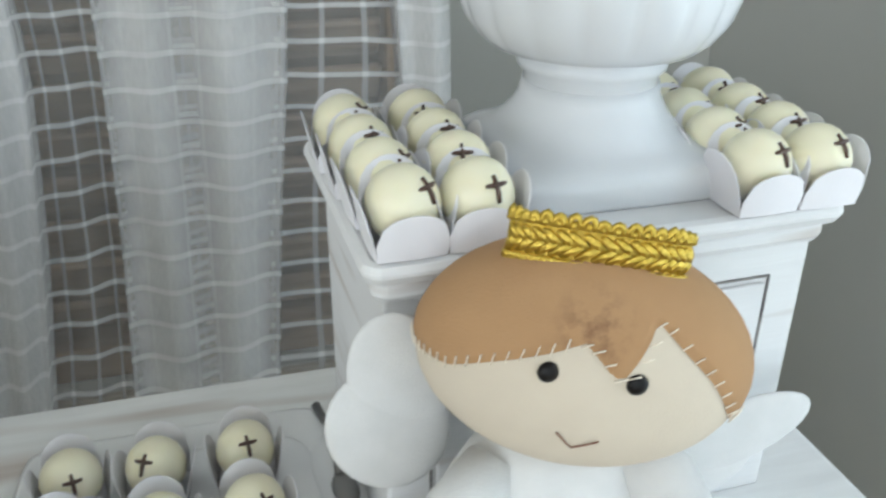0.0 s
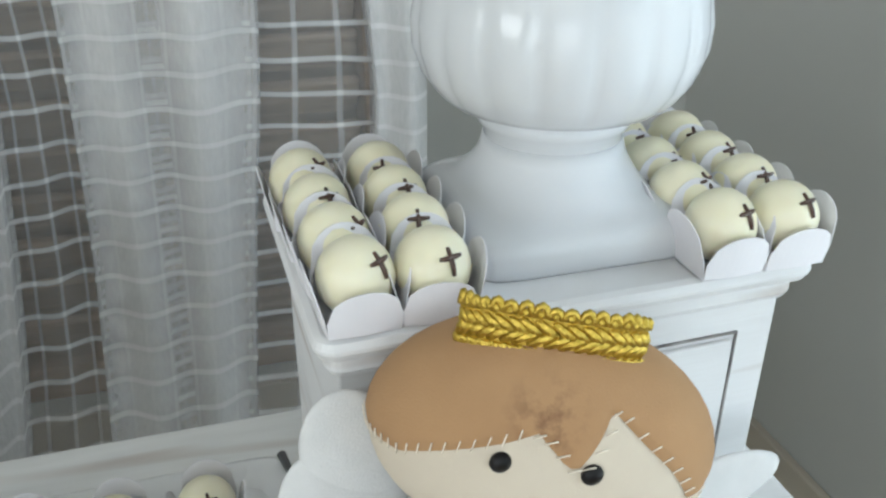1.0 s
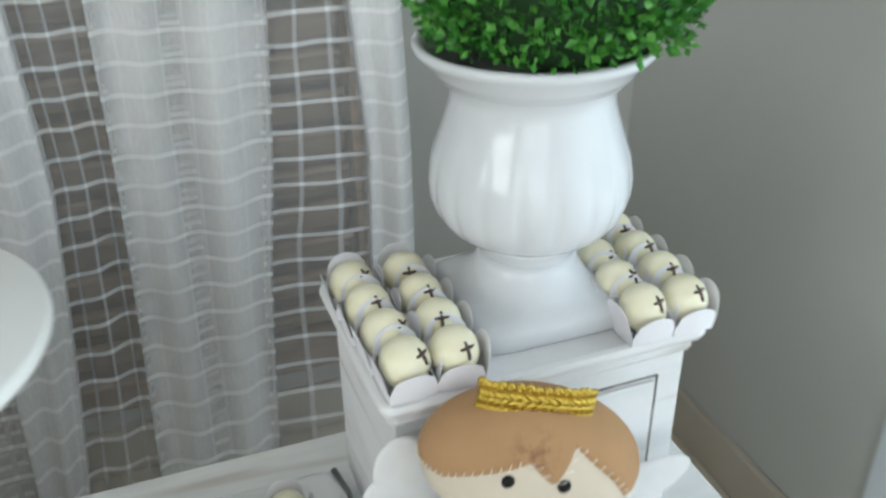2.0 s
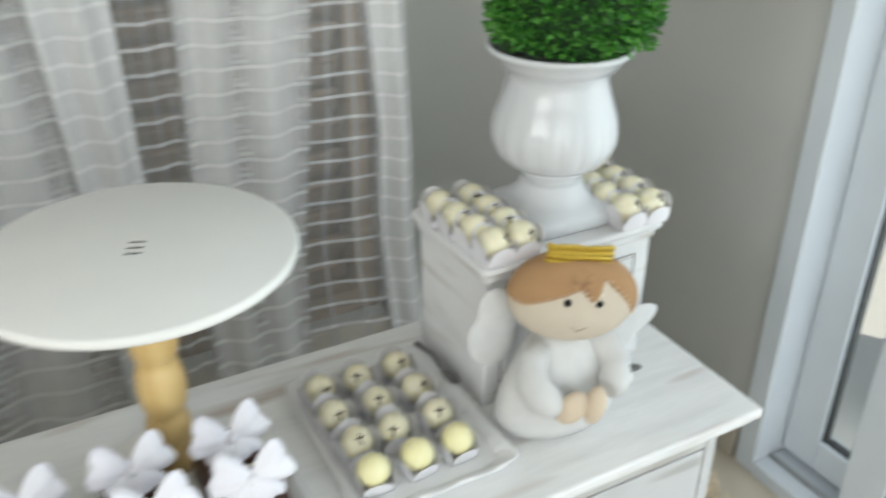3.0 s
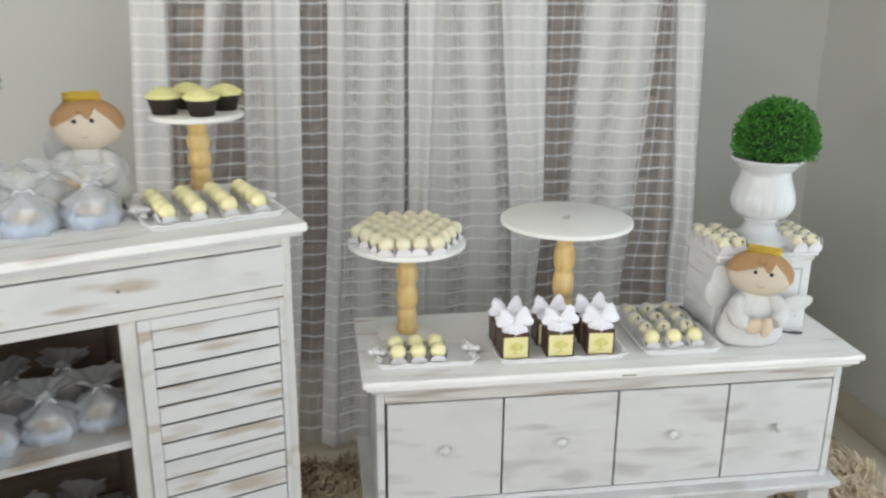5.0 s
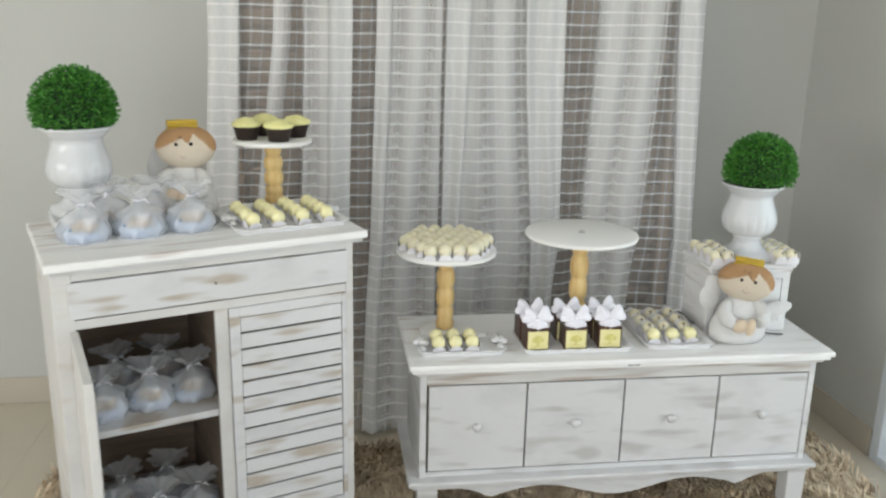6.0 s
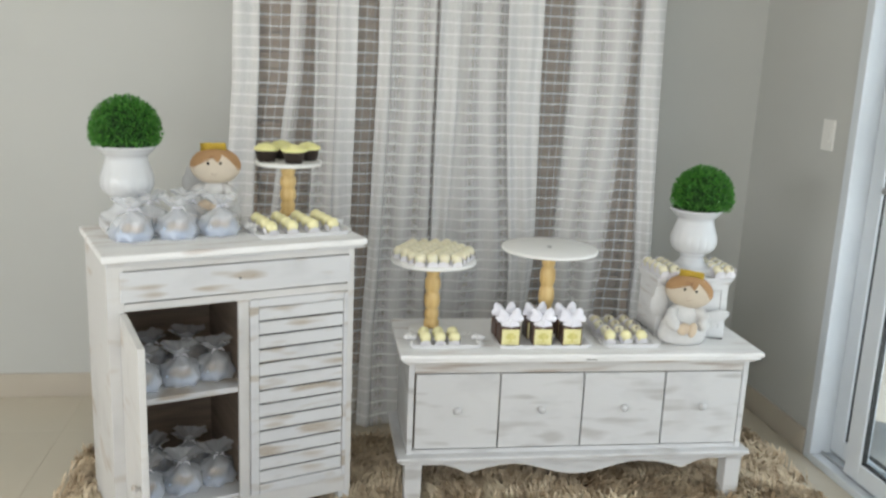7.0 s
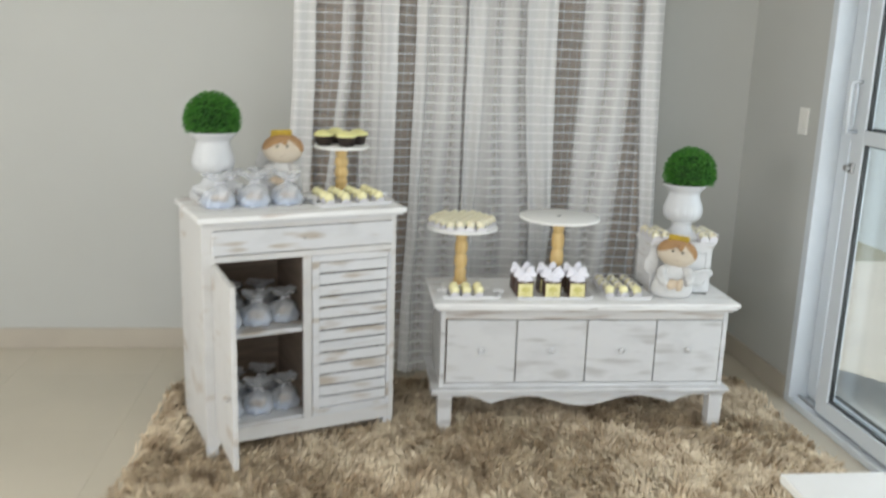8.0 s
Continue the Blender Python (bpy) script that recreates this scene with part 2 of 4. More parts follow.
def sheer():
    """Sheer white curtain cloth with a thicker thread grid every few centimetres."""
    m = Mat("sheer_grid_curtain")
    t = m.t
    uv = m.node("ShaderNodeUVMap")
    uv.uv_map = "cloth"
    sep = m.node("ShaderNodeSeparateXYZ")
    wob = m.noise(6, 2, 0.5, (1, 1, 1))
    m.link(uv.outputs[0], sep.inputs[0])

    def lines(sock, pitch, width, wave):
        v = m.maths("ADD", sock, m.maths("MULTIPLY", wob, wave))
        f = m.maths("FRACT", m.maths("DIVIDE", v, pitch))
        d = m.maths("ABSOLUTE", m.maths("SUBTRACT", f, 0.5))
        return m.ramp(d, [(width / pitch * 0.5, (1, 1, 1)), (width / pitch * 0.5 + 0.05, (0, 0, 0))])

    across = lines(sep.outputs[1], 0.042, 0.0042, 0.016)
    up = lines(sep.outputs[0], 0.033, 0.0028, 0.008)
    weave = m.noise(260, 2, 0.6, (1, 1, 0.25))
    count = m.node("ShaderNodeUVMap")
    count.uv_map = "plies"
    gathered = m.node("ShaderNodeSeparateXYZ")
    m.link(count.outputs[0], gathered.inputs[0])
    cover = m.maths("ADD", m.maths("DIVIDE", m.maths("MULTIPLY", across, 0.38), m.maths("POWER", gathered.outputs[0], 1.45)),
                    m.maths("DIVIDE", m.maths("MULTIPLY", up, 0.18), m.maths("POWER", gathered.outputs[0], 2.4)))
    cover = m.maths("ADD", cover, m.maths("ADD", 0.15, m.maths("MULTIPLY", weave, 0.08)))
    cover = m.maths("SUBTRACT", 1.0, m.maths("POWER", m.maths("SUBTRACT", 1.0, cover), gathered.outputs[0]))
    cover = m.maths("MINIMUM", cover, 0.95)
    dif = m.node("ShaderNodeBsdfDiffuse", Color=(0.89, 0.885, 0.875, 1))
    tr = m.node("ShaderNodeBsdfTranslucent", Color=(0.89, 0.885, 0.875, 1))
    clear = m.node("ShaderNodeBsdfTransparent")
    cloth = m.node("ShaderNodeMixShader", Fac=0.06)
    both = m.node("ShaderNodeMixShader")
    m.link(dif.outputs[0], cloth.inputs[1]); m.link(tr.outputs[0], cloth.inputs[2])
    m.link(cover, both.inputs[0]); m.link(clear.outputs[0], both.inputs[1]); m.link(cloth.outputs[0], both.inputs[2])
    m.link(both.outputs[0], m.out.inputs["Surface"])
    return m.m


def film(name, cover, tint):
    """Clear film or glass: mostly see-through, with a hard gloss."""
    m = Mat(name)
    clear = m.node("ShaderNodeBsdfTransparent", Color=(*tint, 1))
    gloss = m.node("ShaderNodeBsdfGlossy", Color=(0.95, 0.97, 1, 1), Roughness=0.06)
    lw = m.node("ShaderNodeLayerWeight", Blend=0.5)
    both = m.node("ShaderNodeMixShader")
    m.link(m.maths("ADD", m.maths("MULTIPLY", m.maths("POWER", lw.outputs["Facing"], 4.0), 0.5), 0.03 + cover), both.inputs[0])
    m.link(clear.outputs[0], both.inputs[1]); m.link(gloss.outputs[0], both.inputs[2])
    m.link(both.outputs[0], m.out.inputs["Surface"])
    return m.m


CURTAIN = sheer()
def cellophane():
    m = Mat("cellophane")
    clear = m.node("ShaderNodeBsdfTransparent")
    haze = m.node("ShaderNodeBsdfDiffuse", Color=(0.85, 0.87, 0.9, 1))
    gloss = m.node("ShaderNodeBsdfGlossy", Color=(0.95, 0.97, 1, 1), Roughness=0.18)
    a, b = m.node("ShaderNodeMixShader", Fac=0.37), m.node("ShaderNodeMixShader")
    lw = m.node("ShaderNodeLayerWeight", Blend=0.5)
    m.link(clear.outputs[0], a.inputs[1]); m.link(haze.outputs[0], a.inputs[2])
    m.link(m.maths("ADD", m.maths("MULTIPLY", m.maths("POWER", lw.outputs["Facing"], 2.0), 0.35), 0.04), b.inputs[0])
    m.link(a.outputs[0], b.inputs[1]); m.link(gloss.outputs[0], b.inputs[2])
    m.link(b.outputs[0], m.out.inputs["Surface"])
    return m.m


CELLO = cellophane()
GLASS = film("door_glass", 0.0, (0.965, 0.985, 0.985))


# ---- mesh helpers ----
def mesh_of(name, bm, mats, smooth=False):
    me = bpy.data.meshes.new(name)
    bmesh.ops.recalc_face_normals(bm, faces=bm.faces)
    bm.to_mesh(me)
    bm.free()
    for m in (mats if isinstance(mats, (list, tuple)) else [mats]):
        me.materials.append(m)
    if smooth:
        me.shade_smooth()
    return me


def part(name, bm, mat, parent=None, label="", smooth=False, at=None):
    ob = new(name, mesh_of(name, bm, mat, smooth))
    if parent is not None:
        ob.parent = parent
    if at is not None:
        ob.matrix_basis = at
    return tagged(ob, label)


def thing(name, label, category, group="", at=None, kind=""):
    ob = new(name)
    ob.empty_display_size = 0.05
    if at is not None:
        ob.matrix_basis = at
    return tagged(ob, label, category, group, kind)


def box(bm, x0, x1, y0, y1, z0, z1, bevel=0.0, seg=2, mat=0):
    r = bmesh.ops.create_cube(bm, size=1.0, matrix=Matrix.Translation(((x0 + x1) / 2, (y0 + y1) / 2, (z0 + z1) / 2)) @ Matrix.Diagonal((x1 - x0, y1 - y0, z1 - z0, 1)))
    faces = {f for v in r["verts"] for f in v.link_faces}
    for f in faces:
        f.material_index = mat
    if bevel:
        bmesh.ops.bevel(bm, geom=list({e for v in r["verts"] for e in v.link_edges}), offset=bevel, segments=seg, affect="EDGES", profile=0.5)
    return bm


def boxes(*dims, bevel=0.0, seg=2):
    bm = bmesh.new()
    for d in dims:
        box(bm, *d, bevel=bevel, seg=seg)
    return bm


def lathe(bm, profile, n=32, flutes=0, depth=0.0, z_flute=(0, 0), centre=(0, 0, 0), mat=0, close=True):
    """Turn (radius, height) pairs round z; between two heights the radius is fluted."""
    rings = []
    for r, z in profile:
        ring = []
        for k in range(n):
            a = 2 * math.pi * k / n
            rr = r
            if flutes and z_flute[0] < z < z_flute[1]:
                u = (z - z_flute[0]) / (z_flute[1] - z_flute[0])
                rr = r * (1 - depth * math.sin(math.pi * u) ** 0.6 * (1 - abs(math.sin(a * flutes / 2))) ** 1.5)
            ring.append(bm.verts.new((centre[0] + rr * math.cos(a), centre[1] + rr * math.sin(a), centre[2] + z)))
        rings.append(ring)
    for a, b in zip(rings, rings[1:]):
        for k in range(n):
            f = bm.faces.new((a[k], a[(k + 1) % n], b[(k + 1) % n], b[k]))
            f.material_index, f.smooth = mat, True
    if close:
        for ring in (rings[0], rings[-1]):
            f = bm.faces.new(ring)
            f.material_index = mat
    return bm


def blob(bm, centre, radii, mat=0, u=24, v=16, turn=None):
    m = Matrix.Translation(centre) @ (turn or Matrix()) @ Matrix.Diagonal((*radii, 1))
    r = bmesh.ops.create_uvsphere(bm, u_segments=u, v_segments=v, radius=1.0, matrix=m)
    for f in {f for w in r["verts"] for f in w.link_faces}:
        f.material_index, f.smooth = mat, True
    return r["verts"]


def tube(bm, pts, radius, n=8, mat=0):
    """A round tube along points; radius is a number or one for each point."""
    pts = [Vector(p) for p in pts]
    rad = radius if isinstance(radius, (list, tuple)) else [radius] * len(pts)
    rings = []
    up = Vector((0.13, 0.31, 0.94))
    for k, p in enumerate(pts):
        d = (pts[min(k + 1, len(pts) - 1)] - pts[max(k - 1, 0)]).normalized()
        a = d.cross(up)
        if a.length < 1e-4:
            a = d.cross(Vector((1, 0, 0)))
        a.normalize()
        b = d.cross(a)
        rings.append([bm.verts.new(p + (a * math.cos(2 * math.pi * j / n) + b * math.sin(2 * math.pi * j / n)) * rad[k]) for j in range(n)])
    for a, b in zip(rings, rings[1:]):
        for j in range(n):
            f = bm.faces.new((a[j], a[(j + 1) % n], b[(j + 1) % n], b[j]))
            f.material_index, f.smooth = mat, True
    for ring in (rings[0], rings[-1]):
        bm.faces.new(ring).material_index = mat
    return bm


def prism(bm, outline, axis_y0, axis_y1, mat=0):
    """Pull an outline of (x, z) from one y to another."""
    a = [bm.verts.new((x, axis_y0, z)) for x, z in outline]
    b = [bm.verts.new((x, axis_y1, z)) for x, z in outline]
    n = len(a)
    for k in range(n):
        bm.faces.new((a[k], a[(k + 1) % n], b[(k + 1) % n], b[k])).material_index = mat
    bm.faces.new(a).material_index = mat
    bm.faces.new(b).material_index = mat
    return bm


def slab(bm, x0, x1, y0, y1, z0, z1, r, n=6, edge=0.0):
    """A slab with round corners in plan and a small rounded top edge."""
    def ring(inset, z):
        out = []
        for cx, cy, a0 in ((x1 - r, y1 - r, 0), (x0 + r, y1 - r, 90), (x0 + r, y0 + r, 180), (x1 - r, y0 + r, 270)):
            for k in range(n + 1):
                a = radians(a0 + 90 * k / n)
                out.append(bm.verts.new((cx + (r - inset) * math.cos(a), cy + (r - inset) * math.sin(a), z)))
        return out
    levels = [(0, z0), (0, z1)] if not edge else [(edge * 0.6, z0), (0, z0 + edge), (0, z1 - edge), (edge * 0.3, z1 - edge * 0.3), (edge, z1)]
    rings = [ring(i, z) for i, z in levels]
    for a, b in zip(rings, rings[1:]):
        for k in range(len(a)):
            bm.faces.new((a[k], a[(k + 1) % len(a)], b[(k + 1) % len(a)], b[k]))
    bm.faces.new(rings[0])
    bm.faces.new(rings[-1])
    return bm


def structure(name, bm, mat, label, category):
    return tagged(part(name, bm, mat), label, category, kind="structure")


# ---- room ----
X0, X1, Y0, Y1, HIGH = -4.0, 1.62, -5.6, 1.05, 2.7
WX0, WX1, WZ0, WZ1 = -0.56, 1.15, 0.1, 2.2
structure("wall_north", boxes((X0 - 0.15, WX0, Y1, Y1 + 0.15, 0, HIGH), (WX1, X1 + 0.15, Y1, Y1 + 0.15, 0, HIGH),
                              (WX0, WX1, Y1, Y1 + 0.15, WZ1, HIGH), (WX0, WX1, Y1, Y1 + 0.15, 0, WZ0)), WALL, "plain light grey painted wall behind the sweets", "wall")
DY0, DY1, DZ = -2.4, 0.345, 2.15
structure("wall_east", boxes((X1, X1 + 0.15, DY1, Y1, 0, HIGH), (X1, X1 + 0.15, Y0 - 0.15, DY0, 0, HIGH), (X1, X1 + 0.15, DY0, DY1, DZ, HIGH)),
          WALL, "light grey painted wall with a sliding glass door", "wall")
# the wide opening here is added, out of view, for the fill lamp
structure("wall_west", boxes((X0 - 0.15, X0, Y0 - 0.15, -4.3, 0, HIGH), (X0 - 0.15, X0, -1.3, Y1, 0, HIGH), (X0 - 0.15, X0, -4.3, -1.3, 2.2, HIGH), (X0 - 0.15, X0, -4.3, -1.3, 0, 0.9)),
          WALL, "light grey painted wall with an unseen opening added for fill", "wall")
SX0, SX1 = -3.3, 0.7
structure("wall_south", boxes((X0, SX0, Y0 - 0.15, Y0, 0, HIGH), (SX1, X1, Y0 - 0.15, Y0, 0, HIGH), (SX0, SX1, Y0 - 0.15, Y0, 2.3, HIGH)),
          WALL, "light grey wall with a wide opening to the daylight", "wall")
structure("ceiling", boxes((X0 - 0.15, X1 + 0.15, Y0 - 0.15, Y1 + 0.15, HIGH, HIGH + 0.12)), CEIL, "plain white painted ceiling", "ceiling")
floor = structure("floor", boxes((X0 - 0.15, X1 + 0.15, Y0 - 0.15, Y1 + 0.15, -0.1, -0.004)), GROUT, "polished beige porcelain tile floor", "floor")
structure("baseboard_north", boxes((X0 + 0.014, X1 - 0.014, Y1 - 0.014, Y1, 0, 0.1), bevel=0.003), SKIRT, "beige tile skirting along the grey wall", "baseboard")
structure("baseboard_east", boxes((X1 - 0.014, X1, DY1 + 0.01, Y1, 0, 0.1), bevel=0.003), SKIRT, "beige tile skirting beside the sliding door", "baseboard")
structure("baseboard_west", boxes((X0, X0 + 0.014, Y0, Y1, 0, 0.1), bevel=0.003), SKIRT, "beige tile skirting along the side wall", "baseboard")

# outside
structure("ground", boxes((-300, 300, -300, 300, -0.35, -0.25)), GROUND, "dry grassy ground beyond the house", "ground")
structure("terrace", boxes((X1 + 0.15, 6.0, -6, 3, -0.25, -0.02)), STONE, "pale stone terrace outside the glass door", "terrace")
structure("garden_wall", boxes((4.6, 4.75, -6, 6, -0.25, 2.6)), RENDERED, "pale rendered garden wall across the terrace", "wall")
structure("patio", boxes((X0, X1, -9, Y0 - 0.15, -0.25, -0.02)), STONE, "pale stone patio outside the wide opening", "terrace")

# shuttered window behind the curtain
win = tagged(thing("window_1", "brown slatted wooden shutter window behind a sheer curtain", "window"), kind="structure")
part("window_frame", boxes((WX0, WX0 + 0.06, Y1 + 0.04, Y1 + 0.12, WZ0, WZ1), (WX1 - 0.06, WX1, Y1 + 0.04, Y1 + 0.12, WZ0, WZ1),
                           (WX0 + 0.06, WX1 - 0.06, Y1 + 0.04, Y1 + 0.12, WZ1 - 0.06, WZ1), (WX0 + 0.06, WX1 - 0.06, Y1 + 0.04, Y1 + 0.12, WZ0, WZ0 + 0.06),
                           (0.22, 0.27, Y1 + 0.03, Y1 + 0.12, WZ0 + 0.06, WZ1 - 0.06), bevel=0.004), SHUTTER, win)
part("backing", boxes((WX0, WX1, Y1 + 0.125, Y1 + 0.15, WZ0, WZ1)), SHUTTER, win)
bm = boxes((-0.5, 0.5, -0.008, 0.008, -0.033, 0.033), bevel=0.004, seg=1)
slat_mesh = mesh_of("slat", bm, SHUTTER)
for k in range(28):
    for a, b in ((WX0 + 0.062, 0.218), (0.272, WX1 - 0.062)):
        s = new("slat", slat_mesh)
        s.parent = win
        s.matrix_basis = pose((a + b) / 2, Y1 + 0.085, WZ0 + 0.1 + k * 0.0705, 28) @ Matrix.Diagonal((b - a, 1, 1, 1))


# sliding glass door in the east wall
door = tagged(thing("door_1", "white aluminium sliding glass door, closed", "sliding door"), kind="structure")
part("door_frame", boxes((X1 - 0.012, X1 + 0.13, DY1 - 0.045, DY1, 0, DZ), (X1 - 0.012, X1 + 0.13, DY0, DY0 + 0.045, 0, DZ),
                         (X1 - 0.012, X1 + 0.13, DY0 + 0.045, DY1 - 0.045, DZ - 0.05, DZ), (X1 - 0.012, X1 + 0.13, DY0 + 0.045, DY1 - 0.045, -0.003, 0.03), bevel=0.003), ALU, door)
part("track", boxes((X1 + 0.028, X1 + 0.034, DY0 + 0.05, DY1 - 0.05, 0.031, 0.04), (X1 + 0.078, X1 + 0.084, DY0 + 0.05, DY1 - 0.05, 0.031, 0.04)), METAL, door)


def leaf(x, y_lo, y_hi, stile):
    lf_ = part("sliding_leaf", boxes((x - 0.018, x + 0.018, y_hi - stile, y_hi, 0.042, DZ - 0.052), (x - 0.018, x + 0.018, y_lo, y_lo + stile, 0.042, DZ - 0.052),
                                     (x - 0.018, x + 0.018, y_lo + stile, y_hi - stile, 0.042, 0.11), (x - 0.018, x + 0.018, y_lo + stile, y_hi - stile, DZ - 0.12, DZ - 0.052),
                                     (x - 0.018, x + 0.018, y_lo + stile, y_hi - stile, 1.165, 1.22), bevel=0.003), ALU, door)
    for a, b in ((0.11, 1.165), (1.22, DZ - 0.12)):
        g = part("pane", boxes((x - 0.003, x + 0.003, y_lo + stile, y_hi - stile, a, b)), GLASS, lf_)
        g.visible_shadow = False
        e = 0.005
        part("gasket", boxes((x - 0.009, x + 0.009, y_hi - stile - e, y_hi - stile + 0.001, a, b), (x - 0.009, x + 0.009, y_lo + stile, y_lo + stile + e, a, b),
                             (x - 0.009, x + 0.009, y_lo + stile + e, y_hi - stile - e, a, a + e), (x - 0.009, x + 0.009, y_lo + stile + e, y_hi - stile - e, b - e, b)), GASKET_AND_SHADE, lf_)
    return lf_


leaf(X1 + 0.083, -1.1, 0.298, 0.075)
inner = leaf(X1 + 0.030, -1.25, 0.125, 0.08)
bm = bmesh.new()
hx, hy = X1 - 0.03, 0.1
tube(bm, [(X1 + 0.012, hy, 1.40), (hx, hy, 1.40), (hx, hy, 1.39), (hx, hy, 1.22), (hx, hy, 1.21), (X1 + 0.012, hy, 1.21)], 0.008)
part("pull_handle", bm, ALU, inner, "white bow pull handle", smooth=True)
bm = boxes((X1 - 0.002, X1 + 0.012, 0.075, 0.105, 1.05, 1.09), bevel=0.003)
tube(bm, [(X1 - 0.002, 0.09, 1.07), (X1 - 0.022, 0.09, 1.07)], 0.012, 12)
part("lock", bm, METAL, inner, "grey metal lock")

sw = thing("light_switch", "white plastic light switch plate on the grey wall", "light switch")
part("plate", boxes((X1 - 0.008, X1, 0.445, 0.52, 1.16, 1.275), bevel=0.003), PLASTIC, sw)
part("rocker", boxes((X1 - 0.011, X1 - 0.008, 0.467, 0.498, 1.19, 1.245), bevel=0.001), PLASTIC, sw)


# ---- curtain ----
# edges of the folds at three heights, and what hangs between: f dense fold, m doubled cloth, s single cloth
KNOTS = (0.2, 0.65, 1.33)
EDGES = [(-0.640, -0.616, -0.574), (-0.530, -0.510, -0.478), (-0.500, -0.455, -0.371), (-0.450, -0.415, -0.318), (-0.310, -0.294, -0.271), (-0.230, -0.205, -0.190),
         (-0.155, -0.130, -0.113), (-0.085, -0.055, -0.034), (-0.035, -0.008, 0.018), (0.170, 0.180, 0.182), (0.185, 0.194, 0.196), (0.235, 0.248, 0.275), (0.520, 0.515, 0.468),
         (0.580, 0.622, 0.606), (0.682, 0.704, 0.718), (0.864, 0.915, 0.953), (1.040, 1.055, 1.007), (1.110, 1.115, 1.097)]
FOLDS = "fsmsmfsfmsfmfsmsf"


def curtain():
    """One sheer cloth: single layers where the dark window shows, folded over itself in between."""
    def edge(e, z):
        z0, z1, z2 = KNOTS
        if z < z1:
            return e[0] + (e[1] - e[0]) * (z - z0) / (z1 - z0)
        up = (e[2] - e[1]) / (z2 - z1)
        return e[1] + up * (min(z, z2) - z1) + 0.35 * up * max(0.0, z - z2)

    # each column: fold number, share across it, depth, number of plies
    rnd = random.Random(4)
    run = []
    for i, kind in enumerate(FOLDS):
        wide = EDGES[i + 1][2] - EDGES[i][2]
        n = max(5, int(wide / 0.007))
        ph = rnd.uniform(0, 6)
        if kind == "s":
            run += [(i, k / n, 0.028 + 0.005 * math.sin(k * 0.6 + ph), 1.0) for k in range(n + 1)]
            continue
        waves = max(1.0, wide / rnd.uniform(0.075, 0.1))
        deep = rnd.uniform(0.006, 0.009) if kind == "m" else rnd.uniform(0.008, 0.012)
        layers = 3 if kind == "m" else 5
        for layer in range(layers):
            for k in range(n + 1):
                u = 1 - k / n if layer % 2 else k / n
                y = 0.062 * (1 - layer / (layers - 1)) + deep * math.sin(u * waves * 6.28 + ph + 0.35 * layer)
                if kind == "m":
                    thick = 2.05 + 0.75 * math.sin(u * waves * 5.1 + ph * 2)
                else:
                    thick = 3.2
                run.append((i, u, y, thick))
    zs = [0.02 + (2.5 - 0.02) * k / 48 for k in range(49)]
    bm = bmesh.new()
    uv = bm.loops.layers.uv.new("cloth")
    ply = bm.loops.layers.uv.new("plies")
    place_at = [(edge(EDGES[i], 1.1) + (edge(EDGES[i + 1], 1.1) - edge(EDGES[i], 1.1)) * u, y) for i, u, y, _ in run]
    arc = [0.0]
    for p, q in zip(place_at, place_at[1:]):
        arc.append(arc[-1] + max(1e-4, math.dist(p, q)))
    grid = []
    for z in zs:
        row = []
        for (i, u, y, p), s in zip(run, arc):
            lo, hi = edge(EDGES[i], z), edge(EDGES[i + 1], z)
            x = lo + (hi - lo) * (u + 0.05 * math.sin(math.pi * u) * math.sin(4.5 * z + i))
            soft = 0.010 * math.sin(x * 9 + z * 2.1) + 0.006 * math.sin(x * 23 - z * 3.3) + 0.003 * math.sin(x * 51 + z * 9)
            sweep = -0.2 * max(0.0, (0.5 - z) / 0.5) ** 1.6
            row.append((bm.verts.new((x, 0.84 + y + soft + sweep, z)), (s, z), (p, 0.0)))
        grid.append(row)
    for r0, r1 in zip(grid, grid[1:]):
        for k in range(len(run) - 1):
            quad = (r0[k], r0[k + 1], r1[k + 1], r1[k])
            f = bm.faces.new([q[0] for q in quad])
            f.smooth = True
            for loop, (_, c, p) in zip(f.loops, quad):
                loop[uv].uv, loop[ply].uv = c, p
    me = bpy.data.meshes.new("cloth")
    bm.to_mesh(me)
    bm.free()
    me.materials.append(CURTAIN)
    return me


cur = thing("curtain", "sheer white curtain with woven thread grid in loose folds", "curtain")
cl = new("cloth", curtain())
cl.parent = cur
bm = bmesh.new()
tube(bm, [(-0.75, 0.87, 2.5), (1.25, 0.87, 2.5)], 0.013, 12)
part("rod", bm, METAL, cur)

ring = bmesh.new()
cx, cz, rr = 0.235, 1.905, 0.165
tube(ring, [(cx + rr * math.cos(a), 0.755, cz + rr * math.sin(a)) for a in [2 * math.pi * k / 40 for k in range(41)]], 0.022, 10)
tube(ring, [(cx, 0.755, cz + rr), (cx, 0.8, cz + rr + 0.25), (cx, 0.868, 2.49)], 0.0015, 5)
tagged(part("hanging_ring", ring, MOSS_RING, smooth=True), "grey felt-wrapped ring hung before the curtain", "ornament")


